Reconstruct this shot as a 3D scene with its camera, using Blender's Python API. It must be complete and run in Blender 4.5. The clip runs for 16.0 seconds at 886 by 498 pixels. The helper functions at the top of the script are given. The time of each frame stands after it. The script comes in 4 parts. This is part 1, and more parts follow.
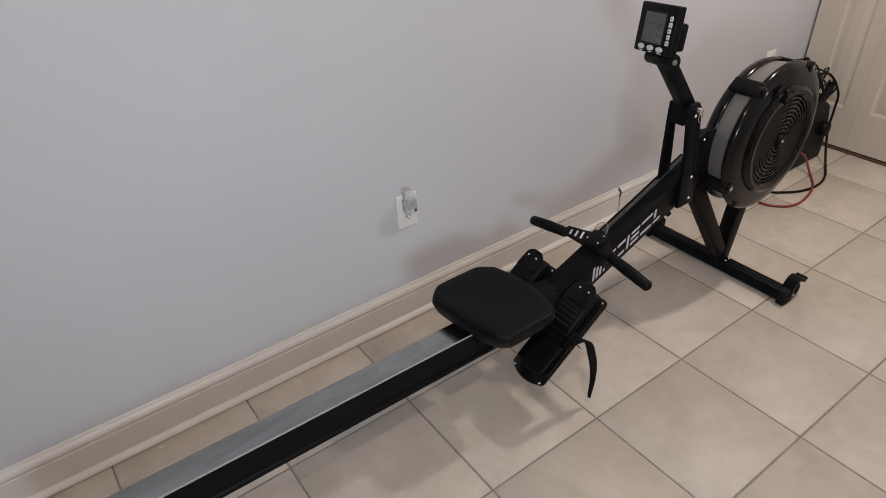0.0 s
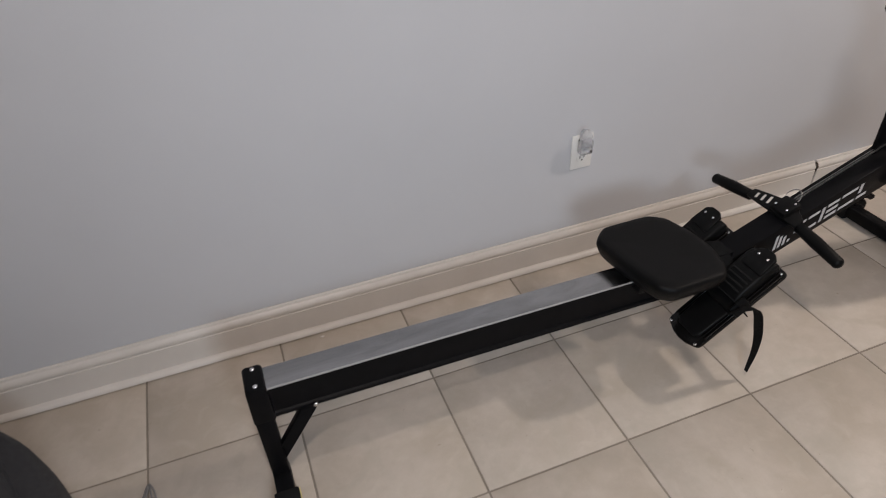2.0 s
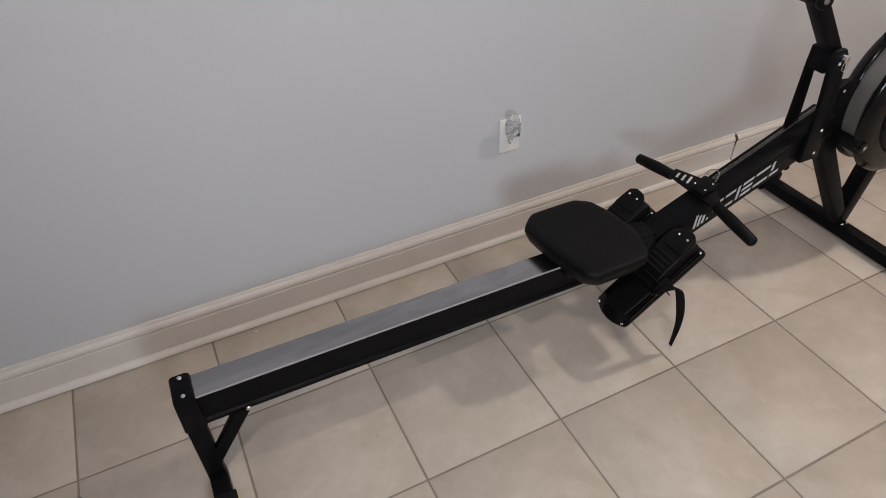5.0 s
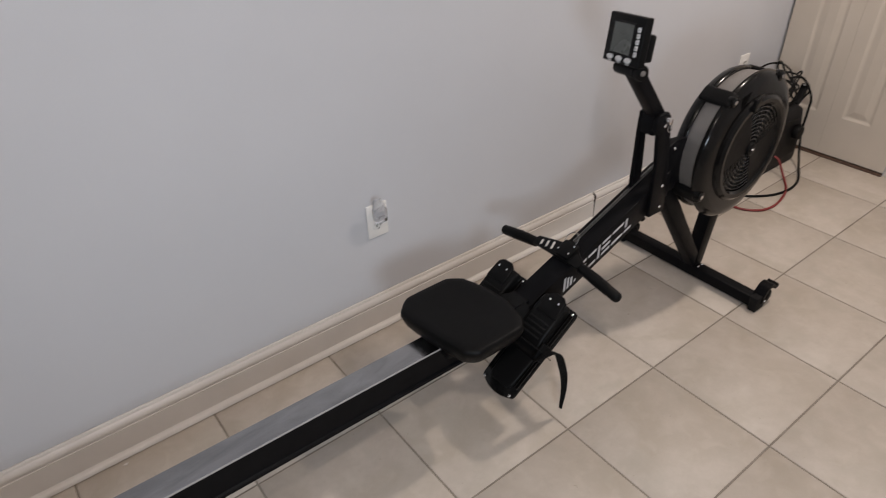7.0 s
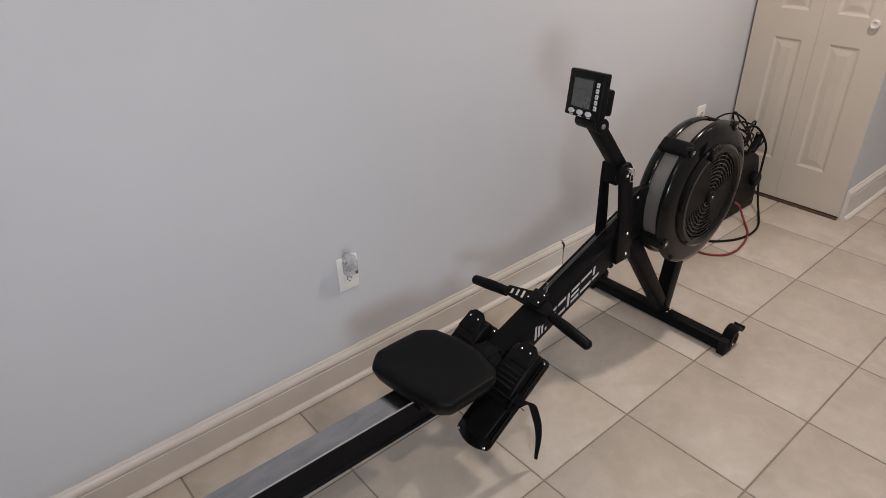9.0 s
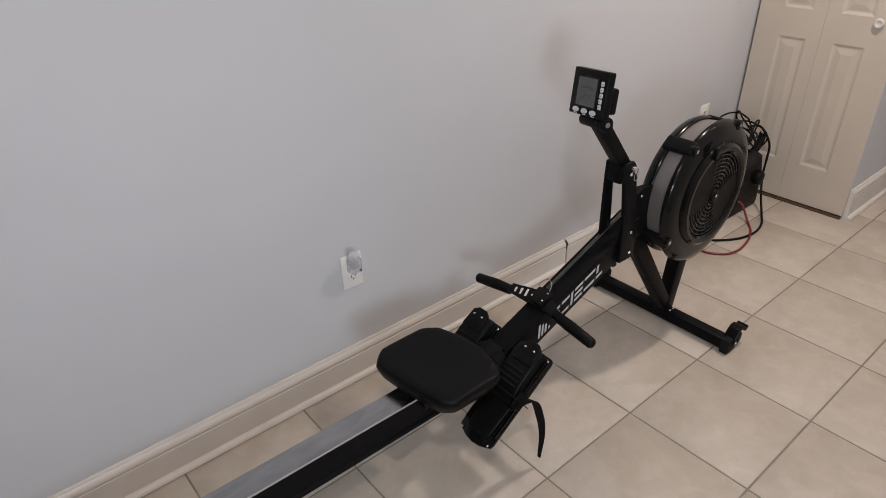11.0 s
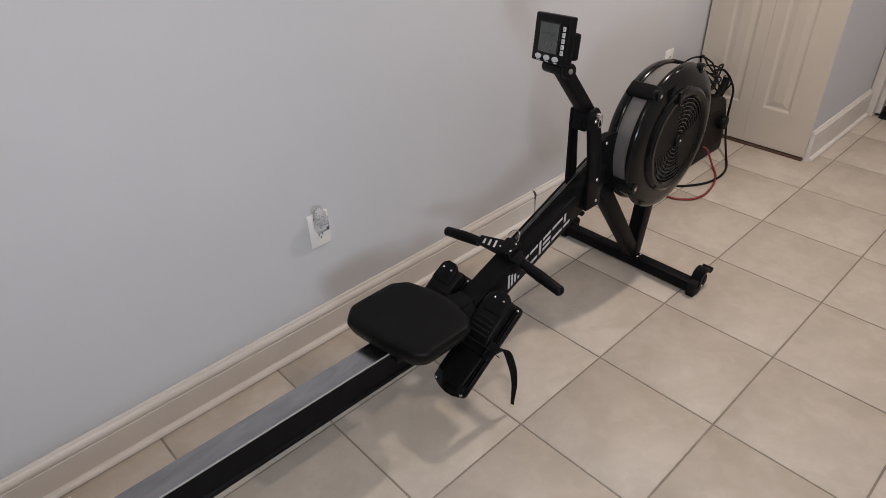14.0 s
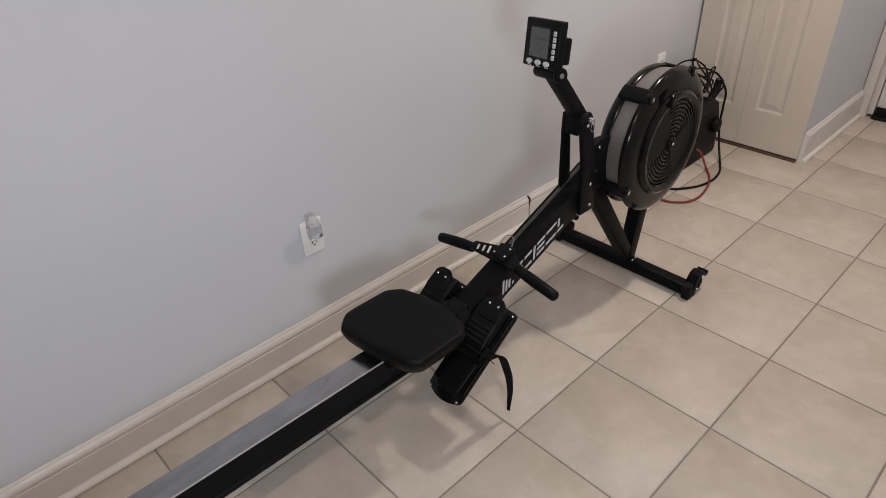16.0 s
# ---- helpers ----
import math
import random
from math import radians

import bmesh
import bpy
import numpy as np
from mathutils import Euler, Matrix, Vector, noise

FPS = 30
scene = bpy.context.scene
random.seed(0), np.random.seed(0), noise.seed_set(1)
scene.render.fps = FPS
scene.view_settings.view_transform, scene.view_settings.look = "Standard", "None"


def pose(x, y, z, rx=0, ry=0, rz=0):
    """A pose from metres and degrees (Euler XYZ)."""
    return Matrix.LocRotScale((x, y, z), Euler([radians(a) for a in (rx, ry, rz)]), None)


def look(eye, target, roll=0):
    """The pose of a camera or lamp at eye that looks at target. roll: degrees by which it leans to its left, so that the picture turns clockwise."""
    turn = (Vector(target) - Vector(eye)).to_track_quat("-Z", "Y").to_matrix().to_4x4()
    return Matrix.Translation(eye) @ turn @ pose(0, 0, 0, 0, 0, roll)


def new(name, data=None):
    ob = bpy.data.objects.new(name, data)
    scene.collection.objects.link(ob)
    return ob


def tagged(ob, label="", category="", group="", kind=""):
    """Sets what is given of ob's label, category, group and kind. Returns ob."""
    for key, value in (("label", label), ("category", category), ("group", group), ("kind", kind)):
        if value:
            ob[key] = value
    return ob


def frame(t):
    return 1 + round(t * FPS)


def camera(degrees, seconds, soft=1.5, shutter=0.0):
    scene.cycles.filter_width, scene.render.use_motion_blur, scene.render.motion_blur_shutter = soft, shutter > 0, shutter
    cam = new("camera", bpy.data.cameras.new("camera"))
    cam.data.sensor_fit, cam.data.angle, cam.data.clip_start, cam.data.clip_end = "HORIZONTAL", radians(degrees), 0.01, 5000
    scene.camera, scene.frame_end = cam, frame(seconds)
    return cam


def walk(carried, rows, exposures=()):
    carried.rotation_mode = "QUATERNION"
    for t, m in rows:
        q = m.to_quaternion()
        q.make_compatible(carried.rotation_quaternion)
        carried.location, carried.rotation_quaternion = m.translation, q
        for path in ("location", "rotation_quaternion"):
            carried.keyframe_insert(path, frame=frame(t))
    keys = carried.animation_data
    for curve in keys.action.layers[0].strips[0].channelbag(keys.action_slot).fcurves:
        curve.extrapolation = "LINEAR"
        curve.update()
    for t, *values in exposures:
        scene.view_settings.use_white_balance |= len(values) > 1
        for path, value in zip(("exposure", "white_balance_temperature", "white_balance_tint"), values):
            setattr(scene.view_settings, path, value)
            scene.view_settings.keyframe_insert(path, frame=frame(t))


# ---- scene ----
cam = camera(69.1, 16.0, soft=0.6, shutter=0.3)
PATH = [
    (0, (0.479, -1.478, 1.421), (1.432, -0.123, 0.3), -2.3),
    (0.5, (0.484, -1.47, 1.432), (1.418, -0.105, 0.307), -2.6),
    (1, (0.484, -1.472, 1.435), (1.416, -0.103, 0.314), -2.4),
    (1.5, (0.446, -1.473, 1.404), (1.299, -0.065, 0.268), -2.3),
    (2, (0.406, -1.494, 1.379), (0.925, 0.006, 0.162), -2.9),
    (2.5, (0.408, -1.469, 1.381), (0.868, -0.033, 0.068), -2.1),
    (3, (0.425, -1.479, 1.382), (0.955, -0.056, 0.08), -1.5),
    (3.2, (0.408, -1.486, 1.369), (0.964, -0.069, 0.071), -0.7),
    (5.3, (0.463, -1.469, 1.43), (1.136, -0.106, 0.13), -1.1),
    (5.5, (0.457, -1.473, 1.404), (1.178, -0.101, 0.139), -0.4),
    (6, (0.463, -1.458, 1.406), (1.269, -0.096, 0.183), -1.5),
    (6.5, (0.483, -1.464, 1.411), (1.316, -0.096, 0.213), -1.7),
    (7, (0.539, -1.47, 1.447), (1.523, -0.151, 0.311), -1.7),
    (7.5, (0.557, -1.477, 1.46), (1.662, -0.194, 0.397), -1.2),
    (8, (0.551, -1.478, 1.455), (1.653, -0.178, 0.408), -1.2),
    (8.5, (0.546, -1.479, 1.456), (1.65, -0.152, 0.446), -1.4),
    (11, (0.535, -1.478, 1.458), (1.632, -0.147, 0.445), -1.3),
    (11.5, (0.542, -1.481, 1.455), (1.66, -0.204, 0.397), -1.4),
    (12, (0.543, -1.477, 1.458), (1.663, -0.206, 0.394), -1.3),
    (12.5, (0.541, -1.481, 1.452), (1.674, -0.221, 0.39), -1.3),
    (13, (0.541, -1.494, 1.444), (1.662, -0.233, 0.369), -1.7),
    (13.5, (0.54, -1.481, 1.448), (1.63, -0.218, 0.345), -1.9),
    (14, (0.547, -1.488, 1.445), (1.656, -0.263, 0.319), -2.1),
    (14.5, (0.548, -1.484, 1.443), (1.645, -0.245, 0.32), -2.2),
    (15, (0.548, -1.484, 1.442), (1.653, -0.253, 0.317), -2.1),
    (15.5, (0.552, -1.482, 1.44), (1.668, -0.262, 0.315), -2.4),
    (16, (0.558, -1.489, 1.443), (1.681, -0.264, 0.33), -2.6),
]
walk(cam, [(t, look(eye, target, roll)) for t, eye, target, roll in PATH])

# ---- world, lights, exposure ----
world = bpy.data.worlds.new("world")
scene.world = world
world.use_nodes = True
world.node_tree.nodes["Background"].inputs[0].default_value = (0.9, 0.93, 1.0, 1)
world.node_tree.nodes["Background"].inputs[1].default_value = 0.05
scene.view_settings.exposure = 0.04


def area_lamp(name, at, target, size, watts, colour, shape="DISK", size_y=None):
    data = bpy.data.lights.new(name, "AREA")
    data.shape, data.size, data.energy, data.color = shape, size, watts, colour
    if size_y:
        data.size_y = size_y
    ob = new(name, data)
    ob.matrix_world = look(at, target)
    return ob


WARM, COOL = (1.0, 0.868, 0.775), (0.77, 0.88, 1.0)
# unseen ceiling lamps: the room's two set from shadows, the hall's added as fill
for lx, ly, watts in ((0.45, -1.64, 16.2), (2.90, -0.90, 25.3), (4.1, -1.7, 3.4)):
    area_lamp("unseen_ceiling_lamp", (lx, ly, 2.425), (lx, ly - 0.0001, 0), 0.13, watts, WARM)
# added cool light behind the camera, its source unseen, placed from the wall shadows
area_lamp("added_cool_light", (0.57, -1.985, 1.08), (1.9, 0, 0.75), 0.30, 12.8, COOL, "RECTANGLE", 0.30)


# ---- materials ----
def material(name, colour, rough=0.5, metal=0.0, noise_scale=0.0, amount=0.0, bump=0.0, bump_scale=200.0, second=None, rand=0.0, spec=0.5, stains=0.0, stain_scale=3.0, stain_colour=None):
    m = bpy.data.materials.new(name)
    m.use_nodes = True
    nt = m.node_tree
    b = nt.nodes["Principled BSDF"]
    b.inputs["Roughness"].default_value = rough
    b.inputs["Metallic"].default_value = metal
    b.inputs["Specular IOR Level"].default_value = spec
    b.inputs["Base Color"].default_value = (*colour, 1)
    tc = nt.nodes.new("ShaderNodeTexCoord")
    out = None
    if amount or rand or stains:
        mix = nt.nodes.new("ShaderNodeMix")
        mix.data_type = "RGBA"
        dark = second or tuple(c * (1 - amount) for c in colour)
        mix.inputs["A"].default_value = (*colour, 1)
        mix.inputs["B"].default_value = (*dark, 1)
        n = nt.nodes.new("ShaderNodeTexNoise")
        n.inputs["Scale"].default_value = noise_scale or 5
        n.inputs["Detail"].default_value = 6
        n.inputs["Roughness"].default_value = 0.62
        nt.links.new(tc.outputs["Object"], n.inputs["Vector"])
        ramp = nt.nodes.new("ShaderNodeMapRange")
        ramp.inputs["From Min"].default_value, ramp.inputs["From Max"].default_value = 0.32, 0.72
        nt.links.new(n.outputs["Fac"], ramp.inputs["Value"])
        nt.links.new(ramp.outputs["Result"], mix.inputs["Factor"])
        out = mix.outputs["Result"]
        rr = nt.nodes.new("ShaderNodeMapRange")
        rr.inputs["To Min"].default_value, rr.inputs["To Max"].default_value = max(rough - 0.08, 0.02), min(rough + 0.10, 1)
        nt.links.new(n.outputs["Fac"], rr.inputs["Value"])
        nt.links.new(rr.outputs["Result"], b.inputs["Roughness"])
        if stains:
            n2 = nt.nodes.new("ShaderNodeTexNoise")
            n2.inputs["Scale"].default_value = stain_scale
            n2.inputs["Detail"].default_value = 4
            nt.links.new(tc.outputs["Object"], n2.inputs["Vector"])
            r2 = nt.nodes.new("ShaderNodeMapRange")
            r2.inputs["From Min"].default_value, r2.inputs["From Max"].default_value = 0.48, 0.72
            r2.inputs["To Max"].default_value = stains
            nt.links.new(n2.outputs["Fac"], r2.inputs["Value"])
            m2 = nt.nodes.new("ShaderNodeMix")
            m2.data_type = "RGBA"
            m2.inputs["B"].default_value = (*(stain_colour or tuple(c * 0.6 for c in colour)), 1)
            nt.links.new(out, m2.inputs["A"])
            nt.links.new(r2.outputs["Result"], m2.inputs["Factor"])
            out = m2.outputs["Result"]
        if rand:
            info = nt.nodes.new("ShaderNodeObjectInfo")
            hs = nt.nodes.new("ShaderNodeHueSaturation")
            r3 = nt.nodes.new("ShaderNodeMapRange")
            r3.inputs["To Min"].default_value, r3.inputs["To Max"].default_value = 1 - rand, 1 + rand
            nt.links.new(info.outputs["Random"], r3.inputs["Value"])
            nt.links.new(r3.outputs["Result"], hs.inputs["Value"])
            nt.links.new(out, hs.inputs["Color"])
            out = hs.outputs["Color"]
        nt.links.new(out, b.inputs["Base Color"])
    if bump:
        n3 = nt.nodes.new("ShaderNodeTexNoise")
        n3.inputs["Scale"].default_value = bump_scale
        n3.inputs["Detail"].default_value = 3
        nt.links.new(tc.outputs["Object"], n3.inputs["Vector"])
        bp = nt.nodes.new("ShaderNodeBump")
        bp.inputs["Strength"].default_value = bump
        bp.inputs["Distance"].default_value = 0.002
        nt.links.new(n3.outputs["Fac"], bp.inputs["Height"])
        nt.links.new(bp.outputs["Normal"], b.inputs["Normal"])
    return m


def tile_material():
    """Glazed cream floor tile, clouded, each tile with its own cut of the pattern."""
    m = material("cream_tile", (0.498, 0.440, 0.384), 0.47, 0, 9.0, 0.2, 0.10, 60.0, (0.428, 0.373, 0.318), 0.022, 0.35, 0.62, 4.2, (0.390, 0.336, 0.274))
    nt = m.node_tree
    grain = next(n for n in nt.nodes if n.type == "TEX_NOISE")
    grain.inputs["Scale"].default_value, grain.inputs["Detail"].default_value, grain.inputs["Roughness"].default_value = 13.0, 10.0, 0.72
    tc = next(n for n in nt.nodes if n.type == "TEX_COORD")
    info = nt.nodes.new("ShaderNodeObjectInfo")
    mul = nt.nodes.new("ShaderNodeMath")
    mul.operation = "MULTIPLY"
    mul.inputs[1].default_value = 37.0
    nt.links.new(info.outputs["Random"], mul.inputs[0])
    add = nt.nodes.new("ShaderNodeVectorMath")
    nt.links.new(tc.outputs["Object"], add.inputs[0])
    nt.links.new(mul.outputs[0], add.inputs[1])
    for l in [l for l in nt.links if l.from_node == tc and l.to_node != add]:
        nt.links.new(add.outputs[0], l.to_socket)
    for n in nt.nodes:
        if n.type == "MAP_RANGE" and abs(n.inputs["From Min"].default_value - 0.48) < 0.001:
            n.inputs["From Min"].default_value, n.inputs["From Max"].default_value = 0.45, 0.64
    cloud = [n for n in nt.nodes if n.type == "TEX_NOISE"][1]
    cloud.inputs["Distortion"].default_value, cloud.inputs["Detail"].default_value = 0.9, 7.0
    bs = nt.nodes["Principled BSDF"]
    base = bs.inputs["Base Color"].links[0].from_socket
    for scale, lo, hi, most, shade in ((48.0, 0.715, 0.77, 0.5, (0.24, 0.20, 0.155)), (17.0, 0.50, 0.74, 0.28, (0.58, 0.53, 0.465)), (7.5, 0.53, 0.68, 0.42, (0.40, 0.36, 0.305))):
        n = nt.nodes.new("ShaderNodeTexNoise")
        n.inputs["Scale"].default_value, n.inputs["Detail"].default_value, n.inputs["Distortion"].default_value = scale, 5.0, 0.7
        nt.links.new(add.outputs[0], n.inputs["Vector"])
        r = nt.nodes.new("ShaderNodeMapRange")
        r.inputs["From Min"].default_value, r.inputs["From Max"].default_value, r.inputs["To Max"].default_value = lo, hi, most
        nt.links.new(n.outputs["Fac"], r.inputs["Value"])
        x = nt.nodes.new("ShaderNodeMix")
        x.data_type = "RGBA"
        x.inputs["B"].default_value = (*shade, 1)
        nt.links.new(r.outputs["Result"], x.inputs["Factor"])
        nt.links.new(base, x.inputs["A"])
        base = x.outputs["Result"]
    nt.links.new(base, bs.inputs["Base Color"])
    return m


def brushed_material():
    """Aluminium with smears and a lengthwise brush."""
    m = material("brushed_aluminium", (0.43, 0.43, 0.435), 0.21, 1.0, 10.0, 0.25, 0, 100, (0.25, 0.25, 0.255))
    nt = m.node_tree
    tc = next(n for n in nt.nodes if n.type == "TEX_COORD")
    mp = nt.nodes.new("ShaderNodeMapping")
    mp.inputs["Scale"].default_value = (0.35, 1.6, 1)
    nz = next(n for n in nt.nodes if n.type == "TEX_NOISE")
    nz.inputs["Distortion"].default_value = 0.8
    nt.links.new(tc.outputs["Object"], mp.inputs["Vector"])
    nt.links.new(mp.outputs["Vector"], nz.inputs["Vector"])
    return m


def glass_material(name, colour, rough=0.05, clear=0.85):
    m = bpy.data.materials.new(name)
    m.use_nodes = True
    b = m.node_tree.nodes["Principled BSDF"]
    b.inputs["Base Color"].default_value = (*colour, 1)
    b.inputs["Roughness"].default_value = rough
    b.inputs["Transmission Weight"].default_value = clear
    b.inputs["IOR"].default_value = 1.45
    return m


M_WALL = material("wall_paint", (0.56, 0.57, 0.60), 0.62, 0, 1.3, 0.05, 0.10, 260, None, 0, 0.35, 0.10, 0.9, (0.50, 0.51, 0.54))
M_CEIL = material("ceiling_paint", (0.78, 0.77, 0.75), 0.8, 0, 3, 0.04)
M_TRIM = material("trim_paint", (0.66, 0.625, 0.59), 0.36, 0, 7, 0.07, 0.05, 120, None, 0, 0.5, 0.16, 4.0, (0.48, 0.44, 0.39))
M_DOOR = material("door_paint", (0.575, 0.512, 0.440), 0.5, 0, 5, 0.06, 0.18, 140)
M_DOOR_WHITE = material("white_door_paint", (0.75, 0.74, 0.73), 0.45, 0, 5, 0.05)
M_GROUT = material("grout", (0.27, 0.235, 0.195), 0.9, 0, 9, 0.3, 0.3, 300, (0.20, 0.17, 0.14))
M_TILE = tile_material()
M_STEEL_BLACK = material("black_powder_coat", (0.0055, 0.0055, 0.0065), 0.40, 0, 30, 0.3, 0.10, 700, spec=0.07)
M_PLASTIC = material("black_plastic", (0.006, 0.006, 0.0063), 0.42, 0, 25, 0.3, 0.12, 500, spec=0.10)
M_GLOSS = material("glossy_black_plastic", (0.0065, 0.0062, 0.0062), 0.15, 0, 18, 0.3, 0.03, 200, spec=0.22)
M_RUBBER = material("black_rubber", (0.007, 0.007, 0.0074), 0.75, 0, 40, 0.3, 0.25, 500, spec=0.2)
M_FOAM = material("black_foam_pad", (0.0042, 0.0042, 0.0045), 0.42, 0, 40, 0.3, 0.22, 900, spec=0.11)
M_STRAP = material("black_webbing", (0.006, 0.006, 0.0063), 0.85, 0, 60, 0.3, 0.5, 1200, spec=0.15)
M_ALU = brushed_material()
M_GRILLE = material("shiny_black_grille", (0.010, 0.010, 0.011), 0.20, 0, 18, 0.2, spec=0.55)
M_CHROME = material("chrome", (0.75, 0.75, 0.76), 0.22, 1.0)
M_CHAIN = material("dull_nickel", (0.42, 0.41, 0.40), 0.42, 1.0, 60, 0.3)
M_EDGE_GLINT = material("edge_highlight_grey", (0.48, 0.48, 0.49), 0.55, 0.5, 30, 0.15)
M_MESH = material("grey_wire_mesh", (0.225, 0.21, 0.20), 0.45, 0.35, 400, 0.12, 0.3, 1500)
M_LETTER = material("silver_lettering", (0.50, 0.50, 0.52), 0.5, 0, 20, 0.1)
M_LCD = material("grey_lcd", (0.082, 0.090, 0.084), 0.25, 0, 12, 0.12)
M_LCD_DARK = material("lcd_segment", (0.030, 0.034, 0.030), 0.3)
M_KEY = material("white_rubber_key", (0.62, 0.62, 0.63), 0.5, 0, 60, 0.1)
M_PLATE = material("white_switch_plate", (0.80, 0.79, 0.77), 0.35, 0, 30, 0.04)
M_SLOT = material("dark_slot", (0.03, 0.028, 0.025), 0.7)
M_CLEAR = glass_material("clear_plastic", (0.90, 0.92, 0.96), 0.25, 0.80)
M_RED = material("red_cable_jacket", (0.21, 0.024, 0.024), 0.45, 0, 40, 0.2)
M_CABLE = material("black_cable_jacket", (0.007, 0.007, 0.007), 0.5, 0, 40, 0.2, spec=0.15)
M_CASE = material("black_moulded_case", (0.009, 0.009, 0.010), 0.55, 0, 20, 0.3, 0.2, 400, spec=0.2)
M_FABRIC = material("charcoal_upholstery", (0.021, 0.021, 0.025), 0.85, 0, 90, 0.35, 0.6, 1400)
M_GREYCABLE = material("grey_cable_jacket", (0.22, 0.21, 0.21), 0.4, 0, 40, 0.2)
M_RUST = material("rusty_track", (0.10, 0.055, 0.035), 0.8, 0, 40, 0.5)
M_YELLOW = material("pale_yellow_sticker", (0.55, 0.48, 0.22), 0.6)
M_JOINT = material("dark_brown_joint", (0.06, 0.046, 0.034), 0.8, 0, 50, 0.3)


# ---- mesh helpers ----
def thing(name, at, label, category, group=""):
    ob = new(name)
    ob.location = at
    ob.empty_display_size = 0.1
    return tagged(ob, label, category, group)


def mesh_from(name, bm, mat, smooth=True):
    bmesh.ops.recalc_face_normals(bm, faces=bm.faces)
    me = bpy.data.meshes.new(name)
    bm.to_mesh(me)
    bm.free()
    me.materials.append(mat)
    if smooth:
        me.polygons.foreach_set("use_smooth", [True] * len(me.polygons))
        me.set_sharp_from_angle(angle=radians(38))
    return me


def part(name, bm, mat, parent, label=""):
    """Links a bmesh, given in world metres, as one mesh under a thing or a part."""
    at = parent
    origin = Vector()
    while at:
        origin += at.location
        at = at.parent
    lo = Vector([min(v.co[i] for v in bm.verts) for i in range(3)])
    hi = Vector([max(v.co[i] for v in bm.verts) for i in range(3)])
    mid = (lo + hi) / 2
    bmesh.ops.translate(bm, verts=bm.verts, vec=-mid)
    ob = new(name, mesh_from(name, bm, mat))
    ob.parent = parent
    ob.location = mid - origin
    if label:
        ob["label"] = label
    return ob


def lone(name, bm, mat, label, category, group="", kind=""):
    ob = part(name, bm, mat, None)
    return tagged(ob, label, category, group, kind)


def bevel(bm, width, segments=2, angle=30):
    if width > 0:
        edges = [e for e in bm.edges if len(e.link_faces) == 2 and e.calc_face_angle(0) > radians(angle)]
        bmesh.ops.bevel(bm, geom=edges, offset=width, segments=segments, profile=0.5, affect="EDGES", clamp_overlap=True)
    return bm


def box(lo, hi, width=0.0, segments=2):
    bm = bmesh.new()
    bmesh.ops.create_cube(bm, size=1)
    s = Vector(hi) - Vector(lo)
    c = (Vector(hi) + Vector(lo)) / 2
    bmesh.ops.transform(bm, matrix=Matrix.Translation(c) @ Matrix.Diagonal((*s, 1)), verts=bm.verts)
    return bevel(bm, width, segments)


def box_at(m, size, width=0.0, segments=2):
    """A box of that size, centred on the pose m."""
    bm = box([-s / 2 for s in size], [s / 2 for s in size], width, segments)
    bmesh.ops.transform(bm, matrix=m, verts=bm.verts)
    return bm


def prism(outline, y0, y1, width=0.0, segments=2, m=None):
    """An outline in (x, z), drawn out from y0 to y1."""
    bm = bmesh.new()
    vs = [bm.verts.new((x, y0, z)) for x, z in outline]
    f = bm.faces.new(vs)
    r = bmesh.ops.extrude_face_region(bm, geom=[f])
    bmesh.ops.translate(bm, vec=(0, y1 - y0, 0), verts=[v for v in r["geom"] if isinstance(v, bmesh.types.BMVert)])
    bevel(bm, width, segments)
    if m:
        bmesh.ops.transform(bm, matrix=m, verts=bm.verts)
    return bm


def flat(outline, thick, m, width=0.0, segments=2):
    """An outline in (x, y) of the pose m, thick along its z."""
    bm = bmesh.new()
    f = bm.faces.new([bm.verts.new((x, y, 0)) for x, y in outline])
    r = bmesh.ops.extrude_face_region(bm, geom=[f])
    bmesh.ops.translate(bm, vec=(0, 0, thick), verts=[v for v in r["geom"] if isinstance(v, bmesh.types.BMVert)])
    bevel(bm, width, segments)
    bmesh.ops.transform(bm, matrix=m, verts=bm.verts)
    return bm


def spline(points, steps=8):
    p = [Vector(q) for q in points]
    p = [2 * p[0] - p[1]] + p + [2 * p[-1] - p[-2]]
    out = []
    for i in range(1, len(p) - 2):
        for k in range(steps):
            t = k / steps
            a, b, c, d = p[i - 1], p[i], p[i + 1], p[i + 2]
            out.append(0.5 * (2 * b + (c - a) * t + (2 * a - 5 * b + 4 * c - d) * t * t + (3 * b - a - 3 * c + d) * t ** 3))
    return out + [p[-2]]


